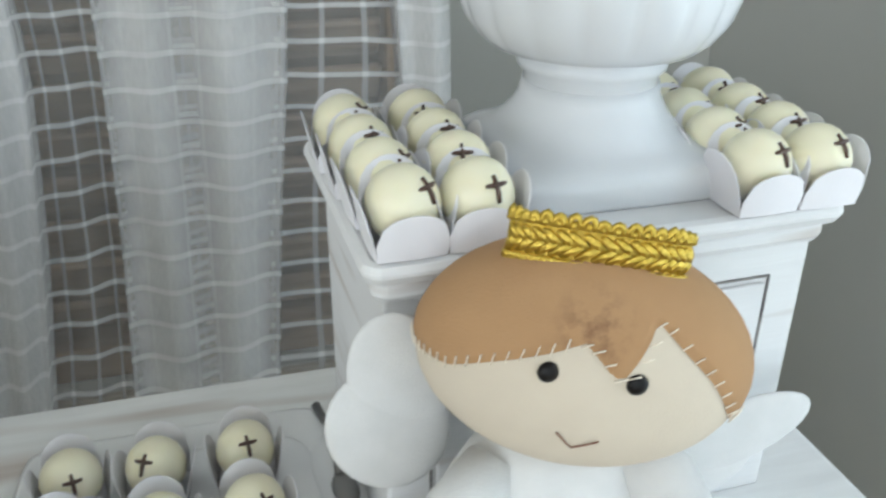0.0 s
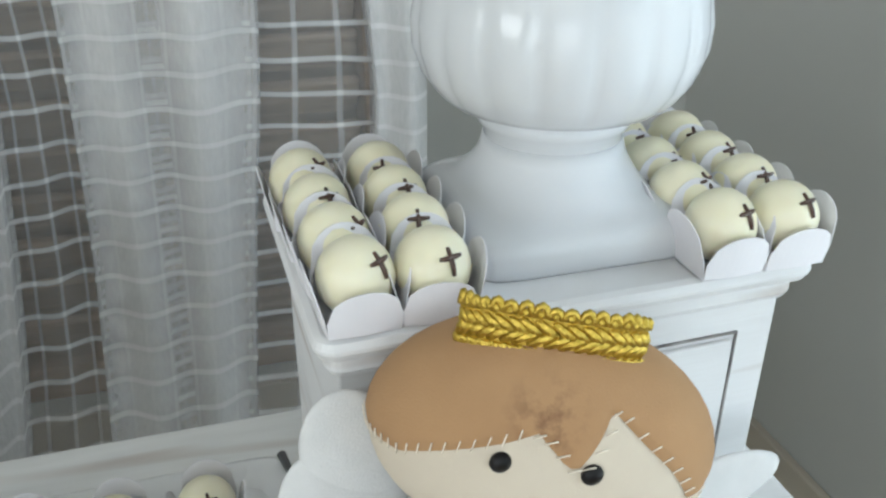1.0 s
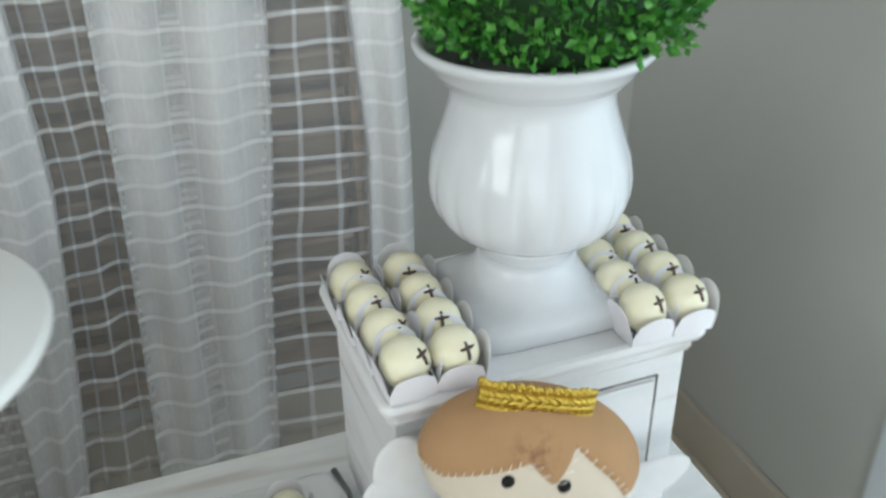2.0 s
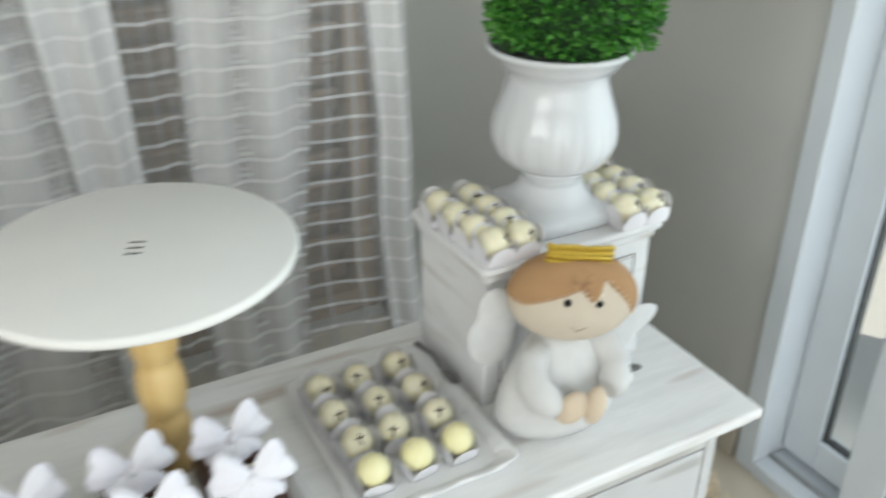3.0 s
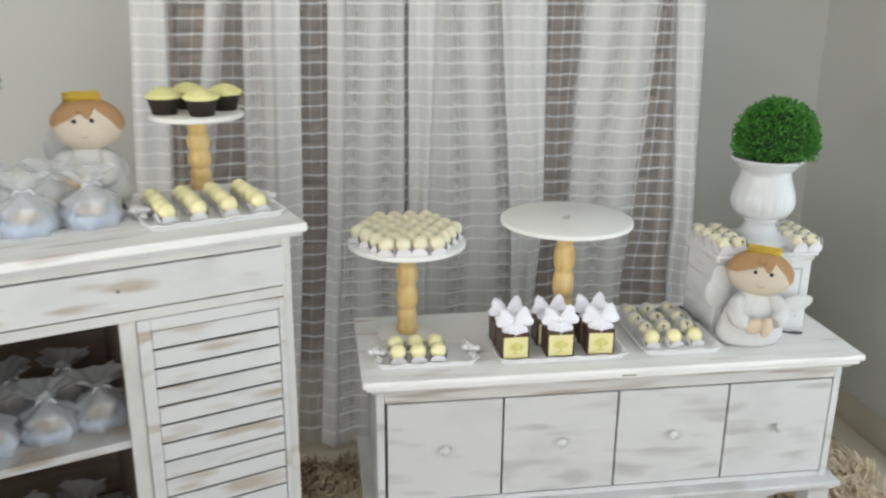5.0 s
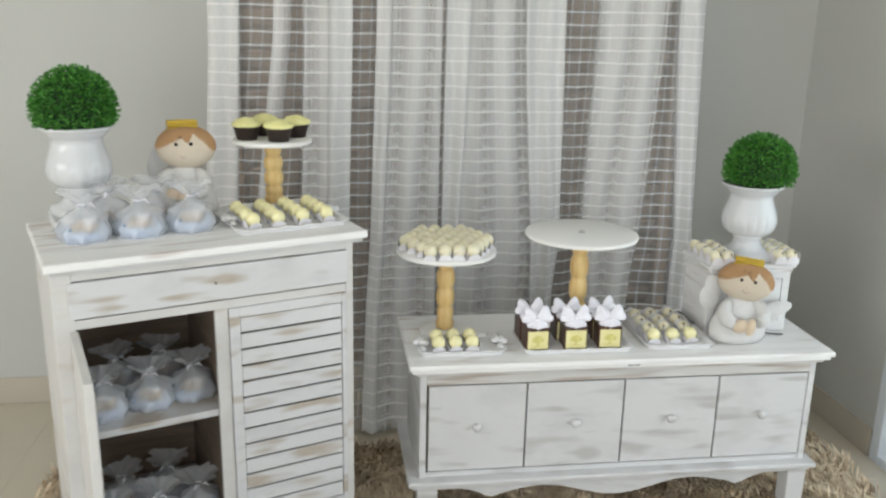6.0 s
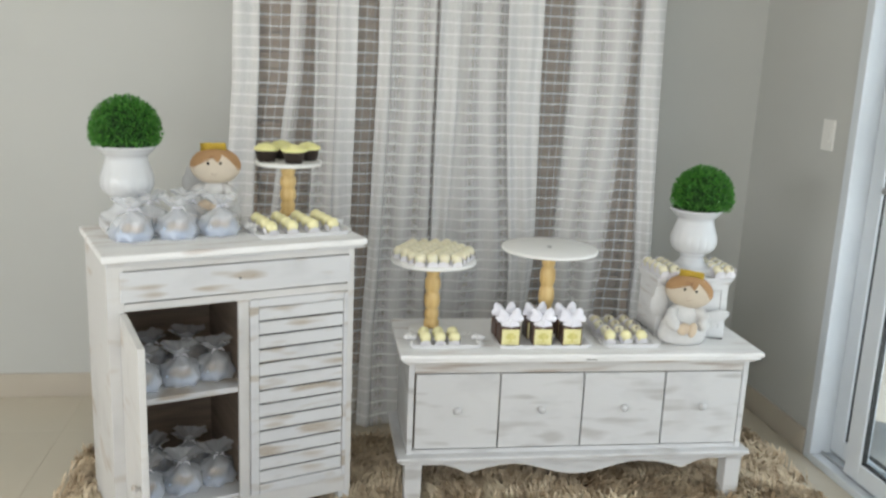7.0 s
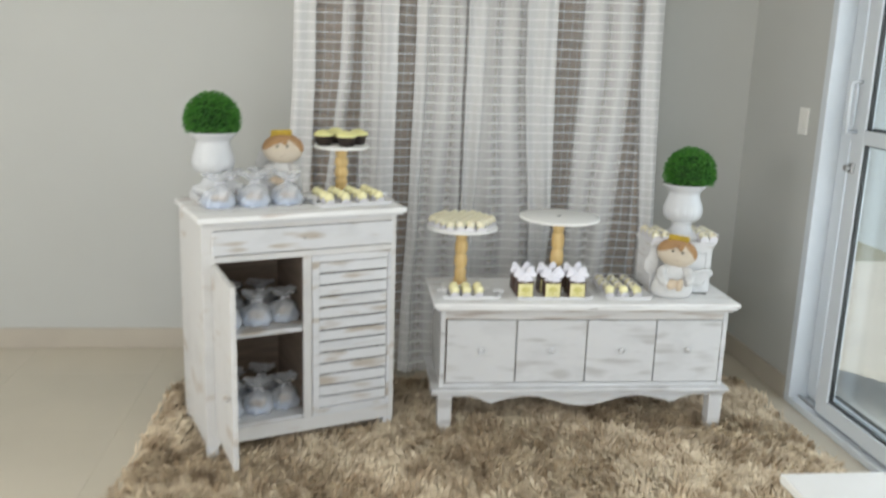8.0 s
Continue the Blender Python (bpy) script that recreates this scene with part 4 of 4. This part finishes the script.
# ---- trays ----
def tray(name, x0, x1, y0, y1, label, roses=True, group="serving trays", at=None):
    t = thing(name, label, "tray", group, at=at)
    bm = bmesh.new()
    slab(bm, x0 + 0.012, x1 - 0.012, y0 + 0.01, y1 - 0.01, 0.0, 0.004, 0.012)
    part("bottom", bm, TRAYWARE, t)
    bm = bmesh.new()
    pts = []
    per = [(x0, y0), (x1, y0), (x1, y1), (x0, y1), (x0, y0)]
    for (ax, ay), (bx, by) in zip(per, per[1:]):
        n = max(6, int(math.dist((ax, ay), (bx, by)) / 0.008))
        pts += [(ax + (bx - ax) * k / n, ay + (by - ay) * k / n) for k in range(n)]
    cx_, cy_ = (x0 + x1) / 2, (y0 + y1) / 2
    ringv = []
    for inset, z in ((0.016, 0.0), (0.004, 0.008), (0.0, 0.0125), (0.003, 0.0135), (0.012, 0.008), (0.018, 0.0045)):
        row = []
        for k, (px, py) in enumerate(pts):
            ex = min(abs(px - x0), abs(px - x1), 0.03) / 0.03
            ey = min(abs(py - y0), abs(py - y1), 0.03) / 0.03
            wave = 0.0022 * math.sin(k * 0.9)
            corner = 0.006 * (1 - max(ex, ey)) ** 2
            dx = (inset + wave * 0.5 + corner) * (1 if px < cx_ else -1) if abs(px - x0) < 1e-6 or abs(px - x1) < 1e-6 or corner > 0 else 0
            dy = (inset + wave * 0.5 + corner) * (1 if py < cy_ else -1) if abs(py - y0) < 1e-6 or abs(py - y1) < 1e-6 or corner > 0 else 0
            row.append(bm.verts.new((px + dx, py + dy, z + (wave * 0.4 if z > 0.01 else 0))))
        ringv.append(row)
    for a, b in zip(ringv, ringv[1:]):
        for k in range(len(a)):
            bm.faces.new((a[k], a[(k + 1) % len(a)], b[(k + 1) % len(a)], b[k])).smooth = True
    part("rim", bm, TRAYWARE, t, "wavy raised white rim", smooth=True)
    if roses:
        for ex, s in ((x0 + 0.012, -1), (x1 - 0.012, 1)):
            bm = bmesh.new()
            blob(bm, (ex, cy_, 0.018), (0.013, 0.014, 0.009), 0, 14, 9)
            rose = part("rose_handle", bm, TRAYWARE, t, "moulded white rose on the rim", smooth=True)
            for k in range(1, 7):
                a = k * 2.4
                r = 0.004 + 0.0019 * k
                turn = pose(0, 0, 0, 22 * math.cos(a), 22 * math.sin(a), math.degrees(a))
                bm = bmesh.new()
                blob(bm, (ex + r * math.cos(a), cy_ + r * math.sin(a) * 1.3, 0.021 - 0.0006 * k), (0.0115, 0.0095, 0.0075), 0, 10, 7, turn)
                part("petal", bm, TRAYWARE, rose, smooth=True)
            for q in (-1, 1):
                bm = bmesh.new()
                blob(bm, (ex - s * 0.002, cy_ + q * 0.038, 0.0145), (0.008, 0.02, 0.0035), 0, 10, 6)
                part("leaf", bm, TRAYWARE, rose, smooth=True)
    return t


tray("serving_tray", 0.03, 0.275, 0.058, 0.205, "white porcelain tray with rose handles, holding six sweets", at=pose(0, 0, ST))
for i, x in enumerate((0.088, 0.135, 0.182)):
    for j, y in enumerate((0.100, 0.150)):
        place(lemon, pose(x, y, ST + 0.0045, 0, 0, rnd.uniform(-6, 6)), "sweets on the small tray")
tray("serving_tray", 0.315, 0.632, 0.05, 0.225, "plain white tray holding six ribboned chocolate boxes", roses=False, at=pose(0, 0, ST))
tray("serving_tray", 0.668, 0.872, 0.055, 0.325, "white porcelain tray of truffles piped with crosses", at=pose(0, 0, ST), roses=False)
for i, x in enumerate((0.704, 0.757, 0.811)):
    for j, y in enumerate((0.108, 0.160, 0.216, 0.270)):
        src = lemon if j == 0 else crossed
        place(src, pose(x + rnd.uniform(-0.003, 0.003), y + rnd.uniform(-0.002, 0.002), ST + 0.0045, 0, 0, rnd.uniform(-10, 10)), "sweets on the square tray",
              rnd.uniform(-25, 45), rnd.uniform(-20, 5))
CABTRAY = on_cabinet(0, 0)
tray("serving_tray", 0.447, 0.75, 0.072, 0.325, "white porcelain rose-handled tray of pale yellow sweets", at=CABTRAY)
for i, u in enumerate((0.5, 0.5655, 0.6315, 0.697)):
    for j, v in enumerate((0.122, 0.17, 0.218, 0.266)):
        place(lemon, on_cabinet(u, v, CT + 0.0045, rnd.uniform(-8, 8)), "sweets on the cabinet tray")


# ---- cake stands ----
def cake_stand(name, label, r, high, at, marks=False):
    s = thing(name, label, "cake stand", "cake stands with wooden stems", at=at)
    bm = bmesh.new()
    lathe(bm, [(r * 0.5, 0.0), (r * 0.52, 0.004), (r * 0.51, 0.011), (r * 0.48, 0.014), (0.03, 0.0145)], 48)
    part("base", bm, PLATE, s, "round white base disc")
    bm = bmesh.new()
    h0, h1 = 0.0145, high - 0.012
    prof = []
    for k in range(49):
        u = k / 48
        bead = 0.0
        for c, w_, a in ((0.06, 0.075, 0.0085), (0.21, 0.075, 0.0065), (0.42, 0.125, 0.0085), (0.67, 0.12, 0.0085), (0.92, 0.125, 0.006)):
            bead = max(bead, a * math.sqrt(max(0, 1 - ((u - c) / w_) ** 2)))
        prof.append((0.018 + bead, h0 + (h1 - h0) * u))
    lathe(bm, prof, 28)
    part("stem", bm, PINE, s, "turned pale pine stem", smooth=True)
    bm = bmesh.new()
    lathe(bm, [(r - 0.006, high - 0.012), (r - 0.001, high - 0.0105), (r, high - 0.007), (r - 0.001, high - 0.002), (r - 0.004, high), (0.01, high)], 96)
    pl = part("plate", bm, PLATE, s, "flat round white plate")
    if marks:
        for k in range(3):
            part("dash", boxes((-0.0075, 0.0075, -0.001 + 0.012 * (k - 1), 0.001 + 0.012 * (k - 1), high + 0.0002, high + 0.0009)), INK, pl, "short dark dash on the plate")
    return s


cake_stand("cake_stand", "white round cake stand on wooden stem, crowded with truffles", 0.142, 0.252, pose(0.125, 0.246, ST))
cake_stand("cake_stand", "empty white round cake stand with a wooden stem", 0.161, 0.297, pose(0.514, 0.237, ST, 0, 0, -22), True)
cake_stand("cake_stand", "small white cake stand on wooden stem, holding cupcakes", 0.108, 0.194, on_cabinet(0.632, 0.35))
for j in range(-3, 4):
    for i in range(-4, 4):
        x, y = i * 0.0385 + (0.019 if j % 2 else 0), j * 0.0365
        if math.hypot(x, y) < 0.126:
            place(plain, pose(0.125 + x, 0.246 + y, ST + 0.2525, 0, 0, rnd.uniform(-14, 14)), "sweets on the cake stand")


# ---- cupcakes ----
def cupcake():
    c = thing("cupcake", "cupcake with pale lemon frosting in a dark brown case", "cupcake", "cupcakes on the stand")
    bm = bmesh.new()
    lathe(bm, [(0.027, 0.0), (0.036, 0.036), (0.0365, 0.037), (0.034, 0.0365), (0.02, 0.034)], 72, 36, 0.05, (0.0005, 0.0365))
    part("paper_case", bm, CUPCASE, c, "fluted dark brown paper case")
    bm = bmesh.new()
    prof = [(0.033, 0.034), (0.039, 0.037), (0.0415, 0.0405), (0.040, 0.0445), (0.034, 0.048), (0.029, 0.0495), (0.027, 0.053), (0.02, 0.0555), (0.016, 0.057), (0.006, 0.06)]
    lathe(bm, prof, 32)
    for v in bm.verts:
        v.co *= 1 + 0.06 * noise.noise(v.co * 90)
    part("frosting", bm, FROST, c, smooth=True)
    return c


cc = cupcake()
zp = CT + 0.1945
cc.matrix_basis = on_cabinet(0.632, 0.35 - 0.055, zp)
for du, dv in ((-0.07, 0.005), (0.07, 0.005), (0.0, 0.066)):
    copy_thing(cc, on_cabinet(0.632 + du, 0.35 + dv, zp, du * 900))


# ---- chocolate boxes with bows ----
def petal(L, wd, turn, seed):
    """A puffed ribbon loop: pinched at the knot, wide and notched at its end."""
    bm = bmesh.new()
    n, m = 9, 8
    sheets = []
    for side in (-1, 1):
        rows = []
        for i in range(n + 1):
            r = i / n
            row = []
            for j in range(m + 1):
                w_ = -1 + 2 * j / m
                reach = L * r * (1 - 0.14 * (1 - abs(w_)) ** 2 * r - 0.17 * abs(w_) ** 3 * r)
                puff = 0.0065 * math.sin(math.pi * min(1, r * 0.93 + 0.04)) * (1 - 0.85 * w_ * w_) + 0.0008
                crease = 0.0026 * r * math.sin(w_ * 7.5 + seed) + 0.004 * r * math.sin(seed)
                row.append(bm.verts.new(turn @ Vector((reach, side * puff + crease - 0.003, wd * w_ * (0.16 + 0.84 * math.sin(r * 1.75) ** 0.9)))))
            rows.append(row)
        for a, b in zip(rows, rows[1:]):
            for j in range(m):
                bm.faces.new((a[j], a[j + 1], b[j + 1], b[j]))
        sheets.append(rows)
    o, q = sheets
    for k in range(n):
        bm.faces.new((o[k][0], o[k + 1][0], q[k + 1][0], q[k][0]))
        bm.faces.new((o[k][m], o[k + 1][m], q[k + 1][m], q[k][m]))
    for k in range(m):
        bm.faces.new((o[n][k], o[n][k + 1], q[n][k + 1], q[n][k]))
    bmesh.ops.recalc_face_normals(bm, faces=bm.faces)
    return bm


def gift_box():
    g = thing("gift_box", "chocolate-brown box with yellow label and white satin bow", "gift box", "ribboned boxes on the tray")
    part("box", boxes((-0.033, 0.033, -0.031, 0.031, 0, 0.062), bevel=0.002), BOX_BROWN, g, "dark chocolate-brown card box")
    lb = part("label", boxes((-0.0288, 0.0288, -0.0322, -0.031, 0.003, 0.0555), bevel=0.0004), LABEL, g, "pale yellow square label")
    bm = boxes((-0.011, 0.011, -0.0327, -0.0322, 0.012, 0.014), (-0.0035, 0.0035, -0.0327, -0.0322, 0.014, 0.026))
    for x, z, r in ((0, 0.034, 0.012), (-0.008, 0.03, 0.009), (0.008, 0.03, 0.009)):
        blob(bm, (x, -0.0324, z), (r, 0.0004, r * 0.8), 0, 12, 8)
    part("printed_motif", bm, MOTIF, lb, "faint olive print")
    part("ribbon_band", boxes((-0.0045, 0.0045, -0.0315, 0.0315, 0.0615, 0.0628), bevel=0.0003), RIBBON, g)
    face = pose(0, 0, 0, -20)
    bm = bmesh.new()
    blob(bm, (0, -0.006, 0), (0.0065, 0.006, 0.007), 0, 12, 8)
    bow = part("bow", bm, RIBBON, g, "loose white satin bow", smooth=True, at=pose(0, -0.012, 0.086))
    for a, L, wd in ((22, 0.045, 0.0235), (160, 0.045, 0.023), (-56, 0.039, 0.0165), (234, 0.037, 0.016), (-88, 0.042, 0.009)):
        part("loop", petal(L, wd, face @ pose(0, 0, 0, 0, -a, 0), a), RIBBON, bow, smooth=True)
    return g


gb = gift_box()
first = True
for i, x in enumerate((0.362, 0.466, 0.567)):
    for j, y in enumerate((0.106, 0.176)):
        m = pose(x + rnd.uniform(-0.003, 0.003) - 0.006 * j, y, ST + 0.0045, 0, 0, rnd.uniform(-5, 5))
        if first:
            gb.matrix_basis, first = m, False
        else:
            copy_thing(gb, m)


# ---- wrapped treats ----
def treat():
    t = thing("wrapped_treat", "small cake in pale blue tissue, wrapped in knotted clear cellophane", "wrapped treat", "cellophane-wrapped treats")
    bm = bmesh.new()
    lathe(bm, [(0.034, 0.0), (0.044, 0.002), (0.047, 0.011), (0.05, 0.021), (0.054, 0.03), (0.05, 0.031), (0.042, 0.024), (0.02, 0.02)], 44)
    for v in bm.verts:
        a = math.atan2(v.co.y, v.co.x)
        ripple = noise.noise(Vector((math.cos(a) * 5, math.sin(a) * 5, v.co.z * 55)))
        k = 1 + (0.12 + 14 * v.co.z) * ripple
        v.co.x, v.co.y = v.co.x * k * (1 + 0.12 * abs(math.cos(a))), v.co.y * k * 0.86
        if v.co.z > 0.018:
            v.co.z += 0.022 * noise.noise(Vector((math.cos(a) * 6, math.sin(a) * 6, 7)))
    part("tissue_cup", bm, BLUE_CARD, t, "crumpled pale blue tissue")
    bm = bmesh.new()
    blob(bm, (0, 0, 0.036), (0.034, 0.031, 0.021), 0, 18, 12)
    for v in bm.verts:
        v.co *= 1 + 0.12 * noise.noise(v.co * 70)
    part("cake", bm, SPONGE, t, "golden baked cake top", smooth=True)
    bm = bmesh.new()
    blob(bm, (0.004, -0.004, 0.051), (0.02, 0.02, 0.011), 0, 14, 8)
    part("icing", bm, PAPER, t, "dab of white icing", smooth=True)
    bm = bmesh.new()
    prof = [(0.05, 0.001), (0.056, 0.01), (0.057, 0.03), (0.056, 0.05), (0.052, 0.066), (0.04, 0.08), (0.018, 0.092), (0.0095, 0.1), (0.011, 0.106), (0.028, 0.118), (0.046, 0.132), (0.058, 0.14)]
    lathe(bm, prof, 36, close=False)
    for v in bm.verts:
        a = math.atan2(v.co.y, v.co.x)
        k = 1 + (0.06 + 0.22 * max(0, v.co.z - 0.05) / 0.09) * math.sin(a * 7 + v.co.z * 60) * 0.6 + 0.42 * noise.noise(v.co * 38) + 0.22 * noise.noise(v.co * 95)
        if v.co.z < 0.035:
            k = max(k, 1.02) * (1 + 0.12 * abs(math.cos(a)) )
        v.co.x, v.co.y = v.co.x * k, v.co.y * k * (0.86 if v.co.z < 0.07 else 1)
        if v.co.z > 0.11:
            v.co.z += 0.016 * noise.noise(v.co * 38)
    part("cellophane", bm, CELLO, t, "crumpled clear cellophane")
    bm = bmesh.new()
    tube(bm, [(0.0095 * math.cos(a), 0.0095 * math.sin(a), 0.103) for a in [2 * math.pi * k / 12 for k in range(13)]], 0.0016, 6)
    for q in (-1, 1):
        tube(bm, [(0, -0.009, 0.103), (q * 0.014, -0.02, 0.11), (q * 0.022, -0.024, 0.098)], [0.002, 0.003, 0.001], 6)
    part("tie", bm, RIBBON, t, "white tie round the neck")
    return t


tr = treat()
tr.matrix_basis = on_cabinet(0.115, 0.195, CT, 4) @ Matrix.Diagonal((0.92, 0.92, 0.84, 1))
spots = [(0.24, 0.19, CT, -5), (0.365, 0.195, CT, 6), (0.185, 0.30, CT, 20), (0.30, 0.295, CT, -14)]
for z in (0.4705, 0.1275):
    spots += [(0.11, 0.12, z, 5), (0.225, 0.13, z, -8), (0.33, 0.14, z, 10), (0.16, 0.26, z, 30), (0.28, 0.27, z, -20)]
for u, v, z, a in spots:
    copy_thing(tr, on_cabinet(u, v, z, a))


# ---- felt angel dolls ----
def doll(name, label, at, yaw, nod, roll, set_=(0.004, -0.003, 0.182), wing=1.0):
    """A felt doll in one mesh: robe, wings, folded sleeves, head, hair and braid crown."""
    bm = bmesh.new()
    W_, S_, H_, G_, T_, M_, B_, HAND = range(8)
    lathe(bm, [(0.055, 0.0), (0.073, 0.004), (0.081, 0.018), (0.082, 0.034), (0.077, 0.056), (0.066, 0.082), (0.054, 0.106), (0.044, 0.124), (0.03, 0.136)], 40, mat=W_)
    for v in bm.verts:
        v.co.y *= 0.6
        k = 1 + 0.03 * noise.noise(v.co * 25)
        v.co.x *= k
    for s in (-1, 1):
        tube(bm, [(s * 0.032, -0.006, 0.122), (s * 0.05, -0.02, 0.108), (s * 0.057, -0.034, 0.09), (s * 0.052, -0.046, 0.078), (s * 0.042, -0.053, 0.072), (s * 0.034, -0.056, 0.07)],
             [0.014, 0.019, 0.021, 0.021, 0.019, 0.014], 16, W_)
    blob(bm, (-0.02, -0.064, 0.066), (0.023, 0.012, 0.02), HAND, 18, 12, pose(0, 0, 0, 0, -28, 0))
    blob(bm, (0.008, -0.069, 0.064), (0.014, 0.012, 0.026), HAND, 18, 12, pose(0, 0, 0, 0, 8, 0))
    # a raised wing and a wing stretched out to the side
    for cx2, cz2, rx2, rz2, a in ((-0.07, 0.148, 0.026, 0.04, -12), (-0.076, 0.118, 0.032, 0.04, -20), (0.06 + 0.062 * wing, 0.08, 0.012 + 0.042 * wing, 0.023, -12),
                                  (0.05 + 0.045 * wing, 0.064, 0.012 + 0.036 * wing, 0.03, -4)):
        blob(bm, (cx2, 0.034, cz2), (rx2, 0.0055, rz2), W_, 24, 14, pose(0, 0, 0, 0, a, 4))
    # head
    head = pose(*set_, 0) @ pose(0, 0, 0, 0, 0, yaw) @ pose(0, 0, 0, nod, roll, 0)
    R = Vector((0.0765, 0.042, 0.0565))

    def on_head(az, el, out=0.0):
        d = Vector((math.sin(az) * math.cos(el), -math.cos(az) * math.cos(el), math.sin(el)))
        p = Vector((d.x * R.x, d.y * R.y, d.z * R.z))
        return head @ (p + d * out)

    blob(bm, (0, 0, 0), tuple(R), S_, 40, 28, head)

    def fringe(az):
        a = math.degrees(az)
        pts = [(-180, -8), (-80, -2), (-50, 1), (-28, 14), (-13, 23), (-3, 30), (3, 23), (8, 16), (12, 17), (19, 30), (26, 43), (35, 28), (46, 13), (57, -4), (68, -14), (80, -13), (180, -8)]
        for (a0, e0), (a1, e1) in zip(pts, pts[1:]):
            if a0 <= a <= a1:
                return radians(e0 + (e1 - e0) * (a - a0) / (a1 - a0))
        return radians(-22)

    n, m = 120, 14
    rows = []
    for k in range(n):
        az = -math.pi + 2 * math.pi * k / n
        lo = fringe(az)
        rows.append([bm.verts.new(on_head(az, lo + (math.pi / 2 - 0.02 - lo) * j / m, 0.0004 + 0.0016 * min(1, j * 0.8))) for j in range(m + 1)])
    for k in range(n):
        a, b = rows[k], rows[(k + 1) % n]
        for j in range(m):
            f = bm.faces.new((a[j], b[j], b[j + 1], a[j + 1]))
            f.material_index, f.smooth = H_, True
    # stitches along the fringe
    deg = -92
    while deg < 80:
        e = fringe(radians(deg))
        steep = -6 < deg < 60
        tube(bm, [on_head(radians(deg), e - 0.02, 0.0012), on_head(radians(deg + (4 if steep else 0.6)), e + (0.02 if steep else 0.085), 0.0026)], 0.00035, 4, T_)
        deg += 4.2 if steep else 4.6
    # eyes and mouth
    for az in (-13.0, 16.0):
        p = on_head(radians(az), radians(14.0), 0.0)
        blob(bm, p, (0.0049, 0.0032, 0.0049), B_, 14, 10)
    tube(bm, [on_head(radians(a), radians(e), 0.0008) for a, e in ((-6.5, -16), (-3.5, -21), (-0.5, -25), (3.5, -22), (8, -18))], 0.00045, 5, M_)
    # braid crown: chevrons with a looped edge above and below
    def on_crown(u, z):
        a = radians(-78 + 156 * u)
        return head @ Vector((0.0395 * math.sin(a) - 0.003, -0.005 - 0.010 * math.cos(a), 0.0525 - 0.004 * (1 - math.cos(a)) + z))
    base = [on_crown(k / 24, 0.0) for k in range(25)]
    over = [on_crown(k / 24, 0.0165) for k in range(25)]
    va = [bm.verts.new(p) for p in base]
    vb = [bm.verts.new(p) for p in over]
    for k in range(24):
        bm.faces.new((va[k], va[k + 1], vb[k + 1], vb[k])).material_index = G_
    jig = random.Random(5)
    for k in range(17):
        u = k / 17 + jig.uniform(-0.006, 0.006)
        for low, off in ((0.0025, 0.0), (0.0145, 0.02)):
            for strand in (0.0, 0.014):
                tube(bm, [on_crown(min(1, u + off + strand), low), on_crown(min(1, u + off + strand + 0.04), 0.006 if low < 0.01 else 0.011), on_crown(min(1, u + off + strand + 0.075), 0.0085)],
                     [0.001, 0.0018, 0.0015], 6, G_)
    for k in range(17):
        u = (k + 0.5) / 17 + jig.uniform(-0.006, 0.006)
        for z, s in ((0.0015, -1), (0.0165, 1)):
            high = jig.uniform(0.0038, 0.0058)
            tube(bm, [on_crown(min(1, max(0, u + 0.023 * math.cos(a))), z + s * high * abs(math.sin(a))) for a in (0.0, 0.5, 1.0, 1.57, 2.14, 2.64, 3.14)], 0.0016, 6, G_)
            blob(bm, on_crown(u, z + s * 0.0012), (0.0019, 0.0016, 0.0019), G_, 8, 6)
    ob = part(name, bm, [FELT_WHITE, FELT_SKIN, FELT_HAIR, GOLD, THREAD, MOUTH, BEAD, FELT_HAND], label=label, at=at)
    return tagged(ob, category="doll", group="felt angel dolls")


doll("angel_doll", "white felt angel doll with gold braid crown beside pedestal box", pose(0.957, 0.116, ST, 0, 0, -3), -19, 0, 6, (0.008, -0.004, 0.178))
doll("angel_doll", "white felt angel doll with gold braid crown on the cabinet", on_cabinet(0.392, 0.35, CT, -26), 4, 0, -2, (0.004, -0.003, 0.184), 0.0)


# ---- small things ----
def spoon(at, label):
    s = thing("serving_spoon", label, "spoon", "serving spoons", at=at)
    bm = bmesh.new()
    tube(bm, [(0, 0, 0.003), (0.004, 0.04, 0.005), (0.0, 0.075, 0.004)], [0.0028, 0.0022, 0.0034], 8)
    part("stem", bm, PEWTER, s, smooth=True)
    bm = bmesh.new()
    blob(bm, (0.001, -0.014, 0.0028), (0.0085, 0.017, 0.0024), 0, 16, 8)
    part("bowl", bm, PEWTER, s, smooth=True)


spoon(pose(0.868, 0.243, ST + 0.0132, 0, 0, 3), "small dark pewter spoon lying on the tray rim")
spoon(pose(1.088, 0.148, ST, 0, 0, 78), "small dark pewter spoon lying behind the felt doll")

table = thing("side_table", "plain white table with a flat square top", "table", at=pose(1.065, -1.42, 0))
part("tabletop", boxes((-0.28, 0.42, -0.3, 0.235, 0.425, 0.45), bevel=0.004), PLATE, table)
for x in (-0.25, 0.36):
    for y in (-0.27, 0.165):
        part("leg", boxes((x, x + 0.04, y, y + 0.04, 0, 0.425), bevel=0.003), PLATE, table)

# ---- floor tiles ----
step = 0.6
tile_mesh = mesh_of("tile", boxes((-step / 2 + 0.0004, step / 2 - 0.0004, -step / 2 + 0.0004, step / 2 - 0.0004, -0.006, 0.0)), TILE)
for i in range(10):
    for j in range(12):
        x, y = X0 + step * (i + 0.5) - 0.2, Y0 + step * (j + 0.5) - 0.3
        t = new("tile", tile_mesh)
        t.parent = floor
        t.matrix_basis = pose(x, y, 0)
